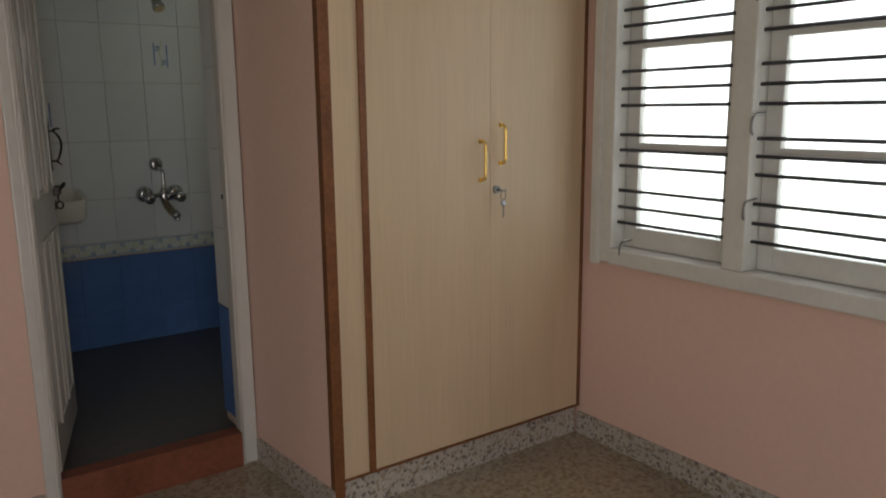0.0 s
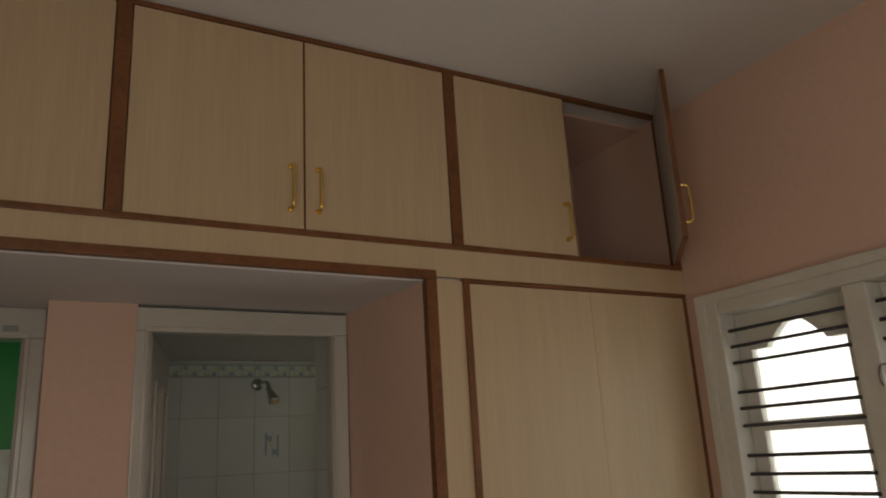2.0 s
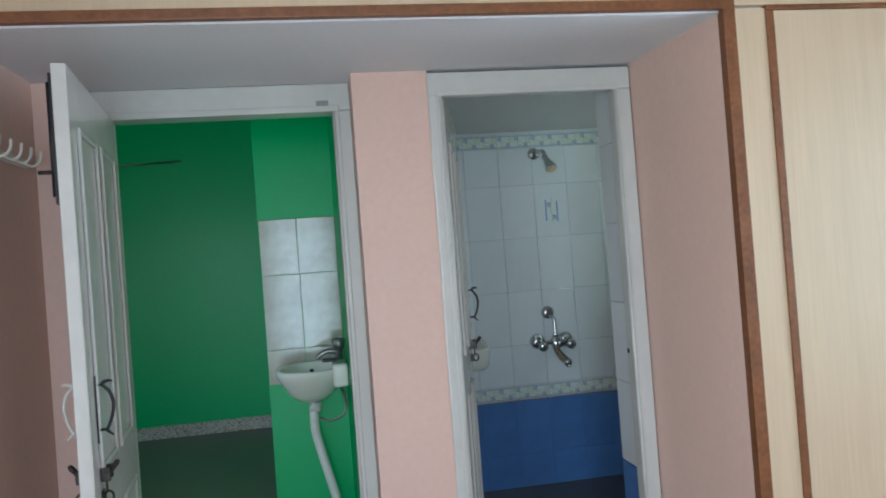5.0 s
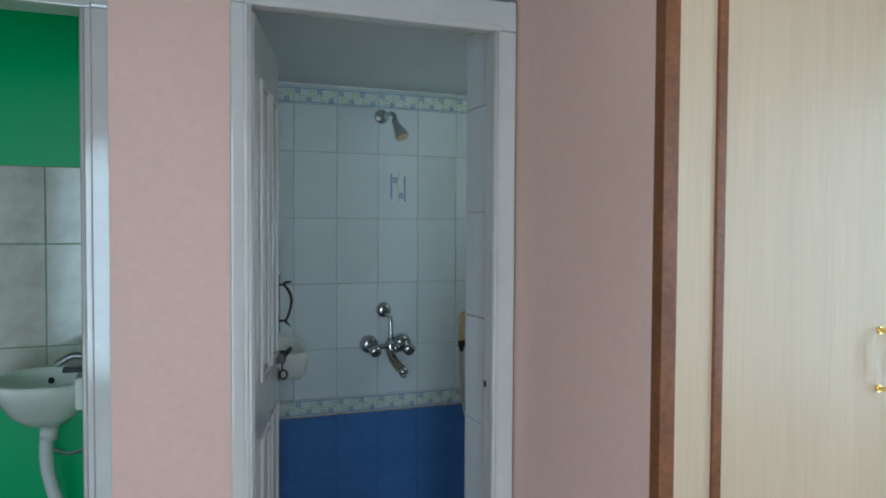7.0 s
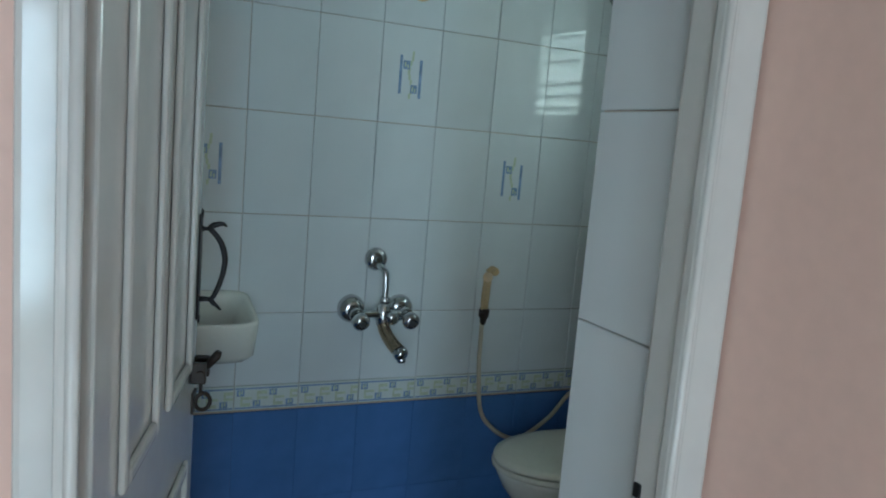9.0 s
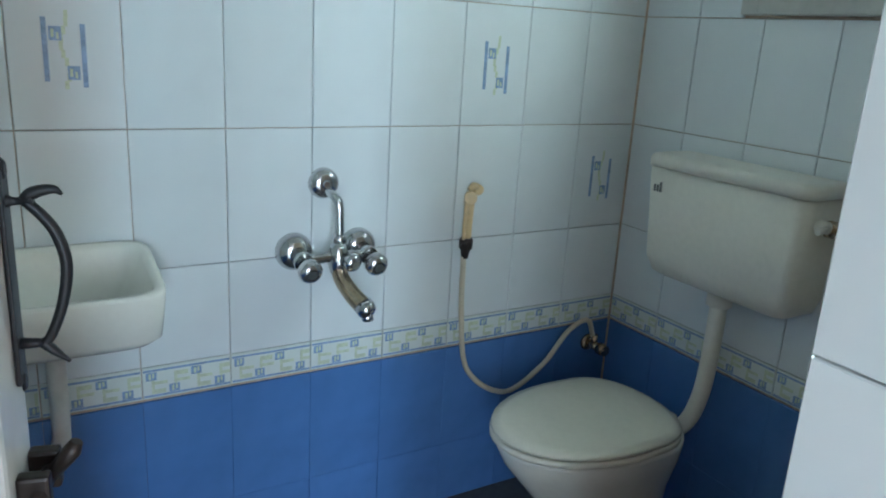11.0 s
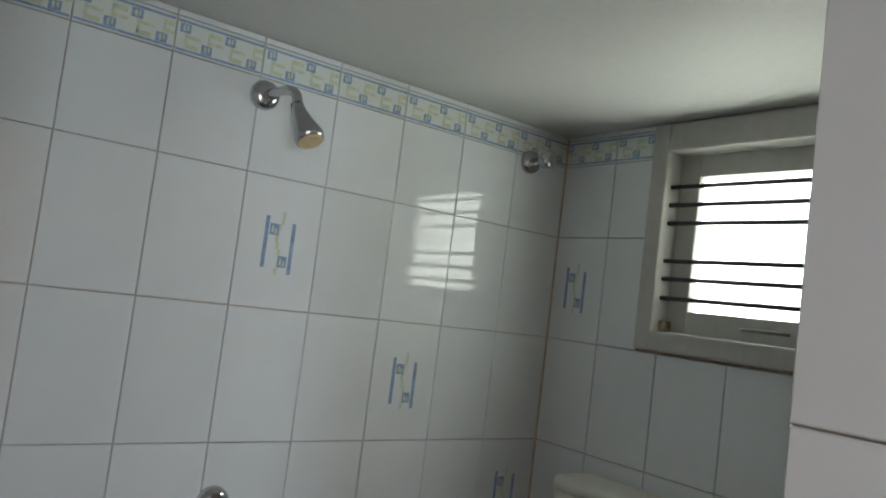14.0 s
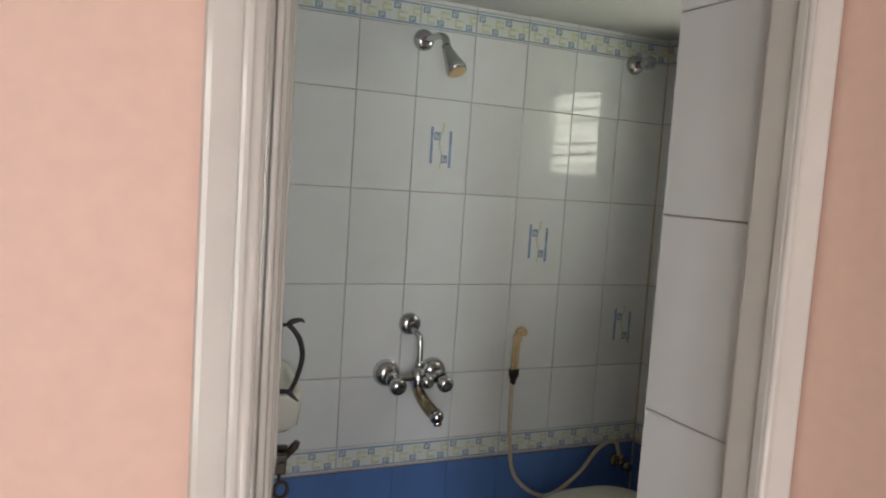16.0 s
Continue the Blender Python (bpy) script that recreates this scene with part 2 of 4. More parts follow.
WY0, WY1, WZ0, WZ1 = 0.585, 1.815, 0.755, 2.04
structure("wall_east", PINK, "pink painted bedroom wall with the window", "wall",
          (XE, XE + 0.23, -2.2, WY0, 0, ZC), (XE, XE + 0.23, WY1, YB, 0, ZC),
          (XE, XE + 0.23, WY0, WY1, 0, WZ0), (XE, XE + 0.23, WY0, WY1, WZ1, ZC))
# the gap at y -1.1 to 0.2 is invented, to let the west fill in
structure("wall_west", PINK, "pink painted bedroom wall with an added opening out of view", "wall", (XW - 0.15, XW, -2.2, -1.1, 0, ZC), (XW - 0.15, XW, 0.2, YB, 0, ZC), (XW - 0.15, XW, -1.1, 0.2, 2.1, ZC))
structure("wall_south", PINK, "pink bedroom wall with a bright doorway", "wall", (XW, -0.65, -2.2, -2.0, 0, ZC), (0.15, XE, -2.2, -2.0, 0, ZC), (-0.65, 0.15, -2.2, -2.0, 2.1, ZC))
structure("wall_doors", PINK, "pink wall strip between two door openings", "wall",
          (XW, -0.79, YD, YB, 0, ZL0), (0.0895, 0.3515, YD, YB, 0, ZL0), (1.090, XE, YD, YB, 0, ZL0))
bm = bmesh.new()
prism(bm, ((1.131, YF + 0.004), (1.165, YF + 0.004), (1.165, YD), (1.089, YD)), 0, ZL0)
tagged(part("wall_wardrobe_side", bm, PINK), "pink side wall of the wardrobe niche", "wall", kind="structure")
structure("loft_slab", WHITE, "white soffit slab of the storage loft", "ceiling", (XW, XE, YF + 0.02, YB, ZL0, ZL1))
structure("wall_loft_back", PINK, "pink rear wall inside the loft", "wall", (XW, XE, 2.49, YB, ZL1, ZC - 0.0145))
structure("loft_beam", PINK, "pink ceiling inside the loft", "ceiling", (XW, XE, 2.02, YB, ZC - 0.014, ZC - 0.002))

skirting = tagged(boxes("baseboard", SKIRT, None,
                        (XE - 0.012, XE - 0.0005, -2.0, YF, 0, 0.095), (XW + 0.0005, XW + 0.012, 0.2, YD, 0, 0.095),
                        (0.092, 0.343, YD - 0.012, YD - 0.0005, 0, 0.095), bev=0.002),
                  "speckled grey terrazzo skirting", "skirting", kind="structure")

bm = bmesh.new()
prism(bm, ((1.119, YF), (1.1305, YF), (1.0895, YD - 0.014), (1.078, YD - 0.014)), 0, 0.095)
part("baseboard", bm, SKIRT, skirting)

# ---- structure: hall ----
structure("wall_hall_far", GREEN, "plain bright green hall wall", "wall", (-3.2, -0.30, 6.95, 7.1, 0, 2.85))
structure("wall_hall_panel", GREEN, "bright green wall beside the wash basin", "wall", (-0.325, 0.03, 3.5, 6.95, 0, 2.85))
structure("wall_hall_side", GREEN, "bright green wall behind the wash basin", "wall", (0.03, 0.15, YB + 0.002, 4.2, 0, 2.85))
structure("wall_hall_west", GREEN, "plain green side wall of the hall", "wall",
          (-3.4, -3.2, YB, 7.1, 0, 2.85))
# the opening at x -2.35 to -1.25 is made up for the hall fill
structure("wall_hall_near", GREEN, "green hall wall around the door, with an added unseen opening", "wall", (-3.2, -2.35, YB + 0.002, YB + 0.06, 0, 2.85), (-1.25, -0.79, YB + 0.002, YB + 0.06, 0, 2.85), (-2.35, -1.25, YB + 0.002, YB + 0.06, 0, 0.8), (-2.35, -1.25, YB + 0.002, YB + 0.06, 2.1, 2.85), (-0.79, 0.03, YB + 0.002, YB + 0.06, 2.05, 2.85))
structure("baseboard_hall", SKIRT, "grey terrazzo skirting of the hall", "skirting", (-3.2, -0.33, 6.935, 6.949, 0, 0.11))

# ---- structure: bathroom ----
wall_back = structure("wall_bath_back", GROUT, "white glazed tile wall with blue dado and printed borders", "wall", (BX0 - 0.1, BX1 + 0.004, BY1, BY1 + 0.12, 0, BZ1))
VY0, VY1, VZ0, VZ1 = 3.08, 3.715, 1.50, 2.096
wall_right = structure("wall_bath_right", GROUT, "white tiled bathroom wall with a ventilator window", "wall",
                       (BX1, BX1 + 0.23, YB, VY0, 0, BZ1), (BX1, BX1 + 0.23, VY1, BY1, 0, BZ1),
                       (BX1, BX1 + 0.23, VY0, VY1, 0, VZ0))
wall_left = structure("wall_bath_left", GROUT, "white tiled bathroom side wall", "wall", (BX0 - 0.1, BX0, YB, BY1, 0, BZ1))
wall_reveal = structure("wall_bath_reveal", GROUT, "white tiled reveal beside the bathroom door", "wall", (1.056, 1.0895, YD + 0.050, YB + 0.0, 0, 2.03), (1.095, BX1, YB + 0.0005, YB + 0.004, 0, BZ1))
structure("threshold", SILL, "dark red threshold step of the bathroom", "threshold", (0.395, 1.020, YD - 0.02, YD + 0.05, 0, 0.136))

# ---- doors ----


def door_frame(name, x0, x1, y0, y1, z1, w, head, label, w2=0.0, back=0.0):
    d = base(name, (x0 + x1) / 2, y0, 0, label, "door frame")
    d["kind"] = "structure"
    w2 = w2 or w
    for nm, b in (("jamb", (x0 - w, x0, y0, back or y1, 0, z1)), ("jamb", (x1, x1 + w2, y0, y1, 0, z1)), ("head", (x0 - w, x1 + w2, y0 - 0.001, y1, z1, z1 + head))):
        boxes(nm, ENAMEL, d, b, bev=0.006)
    for b in ((x0 - w * 0.35, x0 + 0.004, y0 - 0.006, y0 + 0.012, 0, z1 - 0.004), (x1 - 0.004, x1 + w * 0.35, y0 - 0.006, y0 + 0.012, 0, z1 - 0.004), (x0 - w * 0.35, x1 + w * 0.35, y0 - 0.007, y0 + 0.012, z1 - 0.004, z1 + w * 0.3)):
        boxes("moulding", ENAMEL, d, b, bev=0.004)
    for x in (x0 - 0.002, x1 + 0.002):
        bm = bmesh.new()
        tube(bm, [(x, y0 - 0.006, 0.0), (x, y0 - 0.006, z1 - 0.004)], 0.0055, 10)
        part("bead", bm, ENAMEL, d)
    return adopt(d)


door_frame("door_1", 0.393, 1.022, YD - 0.008, YD + 0.05, 1.98, 0.045, 0.078, "white glossy bathroom door frame", 0.063, YD + 0.024)
door_frame("door_2", -0.728, 0.027, 2.60, YB, 1.97, 0.062, 0.097, "white glossy door frame to the green hall")
tagged(boxes("bolt_hole_plate", IRON, None, (1.0175, 1.0215, 2.499, 2.511, 1.026, 1.044), bev=0.0015), "small black bolt hole plate in the door jamb", "bolt plate")
strike = tagged(boxes("strike_plate", STEEL, None, (-0.03, 0.012, 2.593, 2.5995, 1.985, 2.005), bev=0.002), "small grey steel bolt catch on the door head", "bolt catch")


def ornate_handle(parent, x, y, z, side, h=0.18, mat=IRON):
    """Wrought handle: slim back plate, two stubs and a bowed grip that ends in curled horns, on a leaf facing side * x (local)."""
    bm = bmesh.new()
    box(bm, min(x, x + side * 0.004), max(x, x + side * 0.004), y - 0.010, y + 0.010, z - h * 0.5, z + h * 0.5, 0.0015)
    for s in (1, -1):
        loft(bm, [[(x + side * 0.003, y + 0.006 * math.cos(a), z + s * h * 0.5 + 0.009 * math.sin(a)) for a in (k * math.pi / 6 for k in range(12))], [(x + side * 0.0055, y + 0.004 * math.cos(a), z + s * h * 0.5 + 0.006 * math.sin(a)) for a in (k * math.pi / 6 for k in range(12))]])
    top, low = z + h * 0.36, z - h * 0.31

    def q(d, zz):
        return (x + side * d, y, zz)
    tube(bm, smooth_path([q(0.003, top), q(0.012, top), q(0.022, top + 0.002)], 4), [0.0055, 0.005, 0.0035, 0.003, 0.003, 0.0035, 0.0045, 0.005, 0.005], 10)
    tube(bm, smooth_path([q(0.014, top + 0.001), q(0.024, top + 0.007), q(0.036, top + 0.009), q(0.042, top + 0.005)], 4), [0.003, 0.004, 0.0048, 0.005, 0.0048, 0.0045, 0.0042, 0.0038, 0.0034, 0.003, 0.0024, 0.0018, 0.0012], 10)
    grip = smooth_path([q(0.016, top), q(0.026, top - 0.010), q(0.036, top - 0.026), q(0.041, z + h * 0.06), q(0.036, z - h * 0.12), q(0.026, low + 0.006), q(0.020, low)], 4)
    tube(bm, grip, [0.0048 - 0.0018 * abs(k / (len(grip) - 1) - 0.35) for k in range(len(grip))], 10)
    tube(bm, [q(0.003, low), q(0.022, low)], [0.005, 0.0032], 10)
    tube(bm, smooth_path([q(0.019, low + 0.001), q(0.028, low - 0.008), q(0.038, low - 0.017)], 4), [0.0045, 0.0045, 0.0042, 0.004, 0.0036, 0.003, 0.0025, 0.002, 0.0014], 10)
    return part("handle", bm, mat, parent, "black wrought iron handle with curled horns" if mat is IRON else "worn grey metal handle")


def panel_leaf(name, w, h, label, knob_z, edge, rear=IRON):
    """A moulded panel leaf from its hinge at the origin along +y, faces to +x and -x."""
    d = base(name, 0, 0, 0, label, "door")
    t = 0.017
    bm = bmesh.new()
    box(bm, -t, t, 0, w, 0, h, 0.003)
    part("leaf", bm, ENAMEL, d)
    for sx in (1, -1):
        for y0, y1 in ((0.085, w / 2 - 0.03), (w / 2 + 0.03, w - 0.085)):
            for z0, z1 in ((0.14, 0.78), (0.92, h - 0.14)):
                bm = bmesh.new()
                x0, x1 = sorted((sx * t * 0.99, sx * (t + 0.009)))
                m = 0.020
                for q in ((y0, y0 + m, z0, z1), (y1 - m, y1, z0, z1), (y0 + m, y1 - m, z0, z0 + m), (y0 + m, y1 - m, z1 - m, z1)):
                    box(bm, x0, x1, *q, 0.006)
                part("panel_moulding", bm, ENAMEL, d)
        ornate_handle(d, sx * t, w - edge, knob_z, sx, 0.17, rear if sx > 0 else IRON)
        ye, zb = w - edge, knob_z - 0.165
        bm = bmesh.new()
        tube(bm, [(sx * (t + 0.016), ye - 0.05, zb), (sx * (t + 0.016), ye + 0.02, zb)], 0.0065, 10)
        for yy in (ye - 0.035, ye + 0.004):
            box(bm, *sorted((sx * t, sx * (t + 0.024))), yy - 0.007, yy + 0.007, zb - 0.017, zb + 0.017, 0.003)
        tube(bm, [(sx * (t + 0.018), ye - 0.012, zb), (sx * (t + 0.036), ye - 0.012, zb + 0.022), (sx * (t + 0.040), ye - 0.012, zb + 0.030)], [0.006, 0.0075, 0.005], 10)
        part("latch_bolt", bm, BRONZE, d, "dark bronze latch bolt with a small knob")
        bm = bmesh.new()
        box(bm, *sorted((sx * t, sx * (t + 0.004))), ye - 0.02, ye + 0.012, zb - 0.075, zb - 0.04, 0.0015)
        ring = [(sx * (t + 0.016), ye - 0.004 + 0.004 * math.cos(a), zb - 0.058 + 0.014 * math.sin(a)) for a in (k * math.pi / 8 for k in range(17))]
        tube(bm, [(px + sx * 0.011 * math.cos(k * math.pi / 8), py, pz) for k, (px, py, pz) in enumerate(ring)], 0.0035, 8, False)
        tube(bm, [(sx * (t + 0.012), ye - 0.004, zb - 0.014), (sx * (t + 0.012), ye - 0.004, zb - 0.046)], 0.003, 8)
        part("latch_keep", bm, BRONZE, d)
    for z in (0.2, h / 2, h - 0.2):
        bm = bmesh.new()
        tube(bm, [(0.0, -0.006, z - 0.045), (0.0, -0.006, z + 0.045)], 0.006, 8)
        part("hinge", bm, ENAMEL, d)
    return d


leaf = panel_leaf("bathroom_door", 0.578, 1.83, "white glossy panelled bathroom door standing open inward", 1.072, 0.014)
leaf.matrix_basis = pose(0.3905, 2.503, 0.142, 0, 0, -14.7)
leaf2 = panel_leaf("hall_door", 0.735, 1.943, "white glossy panelled hall door standing open into the bedroom", 1.085, 0.09, PVC)
leaf2.matrix_basis = pose(-0.724, 2.592, 0.02, 0, 0, 185.7)
bm = bmesh.new()
box(bm, 0.0172, 0.024, 0.70, 0.735, 1.60, 1.92, 0.002)
tube(bm, [(0.028, 0.718, 1.62), (0.028, 0.718, 1.90)], 0.005, 8)
tube(bm, [(0.028, 0.718, 1.68), (0.062, 0.718, 1.68)], 0.005, 8)
bolt = part("tower_bolt", bm, IRON, leaf2, "black iron tower bolt")

# ---- wardrobe ----


def pull(parent, x, y, z, h=0.135, turn=0.0, mat=BRASS):
    """A brass bow pull standing off towards -y, turned about its upright axis."""
    bm = bmesh.new()
    pts = smooth_path([(0, 0, h / 2), (0, -0.018, h / 2 - 0.001), (0, -0.029, h / 2 - 0.014), (0, -0.03, 0), (0, -0.029, -h / 2 + 0.014), (0, -0.018, -h / 2 + 0.001), (0, 0, -h / 2)], 5)
    tube(bm, pts, 0.0055, 10)
    for s in (1, -1):
        tube(bm, [(0, 0.001, s * h / 2), (0, -0.005, s * h / 2)], 0.0085, 12)
    bmesh.ops.transform(bm, matrix=pose(x, y, z, 0, 0, turn), verts=bm.verts[:])
    return part("handle", bm, mat, parent, "brass bow handle")


ward = base("wardrobe", 1.72, 2.18, 0, "built-in maple laminate wardrobe with brown edging, both doors shut", "wardrobe")
boxes("plinth", SKIRT, ward, (1.166, XE - 0.013, YF + 0.012, YF + 0.06, 0, 0.123), bev=0.002, label="speckled terrazzo plinth")
boxes("stile", LAMINATE, ward, (1.1655, 1.262, YF + 0.002, YF + 0.03, 0.125, ZL0 + 0.006))
boxes("edge_strip", TRIM, ward, (1.128, 1.1655, YF - 0.004, YF + 0.028, 0.0, 2.074), bev=0.002, label="brown stained edging")
boxes("edge_strip", TRIM, ward, (1.262, 1.286, YF - 0.005, YF + 0.02, 0.127, 2.066), bev=0.003)
boxes("edge_strip", TRIM, ward, (2.252, 2.268, YF - 0.004, YF + 0.02, 0.127, 2.066), bev=0.003)
boxes("edge_strip", TRIM, ward, (1.262, 2.268, YF - 0.005, YF + 0.02, 2.067, 2.082), bev=0.003)
boxes("edge_strip", TRIM, ward, (1.1655, 2.268, YF - 0.004, YF + 0.02, 0.118, 0.1265), bev=0.002)
for x0, x1, hx, hz in ((1.288, 1.7885, 1.743, 1.162), (1.7895, 2.25, 1.834, 1.217)):
    dr = boxes("door", LAMINATE, ward, (x0, x1, YF - 0.002, YF + 0.017, 0.129, 2.065), bev=0.0006)
    pull(dr, hx, YF - 0.002, hz)
bm = bmesh.new()
tube(bm, [(1.815, YF - 0.001, 1.055), (1.815, YF - 0.010, 1.055)], 0.014, 16)
lock = part("lock", bm, STEEL, ward, "round steel lock")
bm = bmesh.new()
tube(bm, [(1.815, YF - 0.008, 1.055), (1.815, YF - 0.03, 1.055)], 0.004, 8)
box(bm, 1.803, 1.827, YF - 0.05, YF - 0.028, 1.053, 1.057, 0.001)
ringpts = [(1.822 + 0.012 * math.sin(a), YF - 0.035, 1.036 + 0.016 * math.cos(a)) for a in (k * math.pi / 8 for k in range(17))]
tube(bm, ringpts, 0.0016, 6, False)
part("key", bm, STEEL, lock)
bm = bmesh.new()
tube(bm, [(1.826, YF - 0.033, 1.008), (1.826, YF - 0.029, 1.006)], 0.011, 12)
box(bm, 1.8235, 1.8285, YF - 0.033, YF - 0.030, 0.955, 1.0, 0.0008)
part("key", bm, STEEL, lock, "spare key hanging on a ring")
adopt(ward)

# ---- loft cabinets ----
loftcab = base("loft_cabinet_front", 0.68, YF, ZL1, "maple laminate loft fascia with brown edging over the doors", "cabinet front")
boxes("fascia", LAMINATE, loftcab, (XW + 0.002, XE - 0.002, YF - 0.001, YF + 0.019, 2.083, 2.176))
boxes("edge_strip", TRIM, loftcab, (XW + 0.002, 1.165, YF - 0.006, YF + 0.0195, 2.073, 2.102), bev=0.003)
boxes("edge_strip", TRIM, loftcab, (XW + 0.002, XE - 0.002, YF - 0.008, YF + 0.02, 2.176, 2.194), bev=0.003)
boxes("edge_strip", TRIM, loftcab, (XW + 0.002, XE - 0.002, YF - 0.004, YF + 0.02, 2.822, 2.838), bev=0.003)
for x0, x1 in ((XW + 0.002, XW + 0.045), (0.184, 0.226), (1.234, 1.274), (2.246, XE - 0.002)):
    boxes("post", TRIM, loftcab, (x0, x1, YF - 0.006, YF + 0.03, 2.1945, 2.8215), bev=0.003)
adopt(loftcab)
DZ0, DZ1 = 2.196, 2.818


def loft_door(w, label, hand):
    """A small cupboard door from its hinge at the origin along +x, its front towards -y; hand: the pull's place along it."""
    d = base("loft_door", 0, 0, 0, label, "cabinet door", "loft cabinet doors")
    boxes("panel", LAMINATE, d, (0.001, w - 0.001, -0.002, 0.015, 0, DZ1 - DZ0), bev=0.0006)
    boxes("edging", TRIM, d, (w - 0.001, w + 0.003, -0.0025, 0.0155, 0, DZ1 - DZ0), (0.001, w - 0.001, -0.0025, 0.0155, -0.003, 0))
    boxes("back_lining", BACKLAM, d, (0.001, w - 0.001, 0.0155, 0.0165, 0, DZ1 - DZ0), label="grey backing laminate")
    pull(d, hand, -0.002, 0.125)
    return d


def mirrored(w, label, hand):
    d = base("loft_door", 0, 0, 0, label, "cabinet door", "loft cabinet doors")
    boxes("panel", LAMINATE, d, (-w + 0.001, -0.001, -0.002, 0.015, 0, DZ1 - DZ0), bev=0.0006)
    boxes("edging", TRIM, d, (-w - 0.003, -w + 0.001, -0.0025, 0.0155, 0, DZ1 - DZ0), (-w + 0.001, -0.001, -0.0025, 0.0155, -0.003, 0))
    boxes("back_lining", BACKLAM, d, (-w + 0.001, -0.001, 0.0155, 0.0165, 0, DZ1 - DZ0), label="grey backing laminate")
    pull(d, -hand, -0.002, 0.125)
    return d


SHUT = "maple laminate loft cupboard door, shut"
loft_door(0.50, SHUT, 0.46).matrix_basis = pose(0.228, YF, DZ0)
mirrored(0.50, SHUT, 0.46).matrix_basis = pose(1.232, YF, DZ0)
mirrored(0.526, SHUT, 0.48).matrix_basis = pose(0.182, YF, DZ0)
loft_door(0.48, SHUT, 0.44).matrix_basis = pose(1.276, YF, DZ0)
loft_door(0.50, "maple laminate loft cupboard door swung wide open", 0.45).matrix_basis = pose(-0.868, YF - 0.01, DZ0, 0, 0, -60)
mirrored(0.44, "maple laminate loft cupboard door hanging wide open", 0.40).matrix_basis = pose(2.243, YF - 0.01, DZ0, 0, 0, 48.3)

# ---- bedroom window ----
win = base("window_1", XE, 1.2, WZ0, "white painted two-sash window with horizontal iron bars and textured glass", "window")
win["kind"] = "structure"
fx0, fx1 = XE - 0.028, XE + 0.085
for nm, b in (("window_frame", (fx0, fx1, WY1 - 0.085, WY1, WZ0, WZ1)), ("window_frame", (fx0, fx1, WY0, WY0 + 0.085, WZ0, WZ1)),
              ("window_frame", (fx0, fx1, WY0 + 0.085, WY1 - 0.085, WZ1 - 0.07, WZ1)), ("window_sill", (fx0 - 0.014, fx1, WY0 + 0.085, WY1 - 0.085, WZ0, WZ0 + 0.06)),
              ("mullion", (fx0, fx1, 1.172, 1.252, WZ0 + 0.06, WZ1 - 0.07))):
    boxes(nm, WINPAINT, win, b, bev=0.007)
for b in ((fx0 - 0.012, fx0 + 0.006, WY1 - 0.03, WY1 + 0.012, WZ0 - 0.01, WZ1 + 0.012), (fx0 - 0.012, fx0 + 0.006, WY0 - 0.012, WY0 + 0.03, WZ0 - 0.01, WZ1 + 0.012), (fx0 - 0.012, fx0 + 0.006, WY0 + 0.03, WY1 - 0.03, WZ1 - 0.024, WZ1 + 0.012)):
    boxes("moulding", WINPAINT, win, b, bev=0.005)
BARS = (1.905, 1.848, 1.790, 1.686, 1.630, 1.571, 1.470, 1.409, 1.349, 1.243, 1.187, 1.129, 1.037, 0.975, 0.916)
for z in BARS:
    zz = 1.44 + (z - 1.44) * 1.008
    for y0, y1 in ((1.248, 1.735), (0.665, 1.176)):
        bm = bmesh.new()
        tube(bm, [(XE + 0.012, y0, zz), (XE + 0.012, y1, zz)], 0.0062, 8)
        part("bar", bm, GREYBAR, win)


def sash(parent, y0, y1, z0, z1, x, arch=True):
    """A wooden sash with an arched head, two rails and three panes."""
    x0, x1 = x, x + 0.035
    st = 0.055
    rails = (z0 + 0.378, z0 + 0.750)
    for b in ((x0, x1, y0, y0 + st, z0, z1), (x0, x1, y1 - st, y1, z0, z1), (x0, x1, y0 + st, y1 - st, z0, z0 + 0.075)):
        boxes("sash_frame", WINPAINT, parent, b, bev=0.003)
    for r in rails:
        boxes("rail", WINPAINT, parent, (x0, x1, y0 + st, y1 - st, r - 0.017, r + 0.017), bev=0.003)
    bm = bmesh.new()
    a, b = y0 + st, y1 - st
    mid, n = (a + b) / 2, 28
    low, prof = [], []
    for k in range(n + 1):
        u = k / n
        s = abs(2 * u - 1)
        lift = 0.0 if s > 0.62 else 0.062 * (math.cos(math.pi * (s / 0.62) ** 1.4) + 1) / 2 + (0.018 if s < 0.58 else 0.0)
        prof.append((a + (b - a) * u, z1 - 0.135 + lift))
    for x in (x0, x1):
        low.append([[bm.verts.new((x, p[0], p[1])), bm.verts.new((x, p[0], z1))] for p in prof])
    for k in range(n):
        for s in low:
            bm.faces.new((s[k][0], s[k + 1][0], s[k + 1][1], s[k][1]))
        bm.faces.new((low[0][k][0], low[0][k + 1][0], low[1][k + 1][0], low[1][k][0]))
        bm.faces.new((low[0][k][1], low[0][k + 1][1], low[1][k + 1][1], low[1][k][1]))
    part("arched_head", bm, WINPAINT, parent)
    edges = (z0 + 0.075, *rails, z1 - 0.03)
    for a, b in zip(edges, edges[1:]):
        p = boxes("pane", FROST, parent, (x0 + 0.014, x0 + 0.019, y0 + st - 0.006, y1 - st + 0.006, a, b))
        p.visible_shadow = False


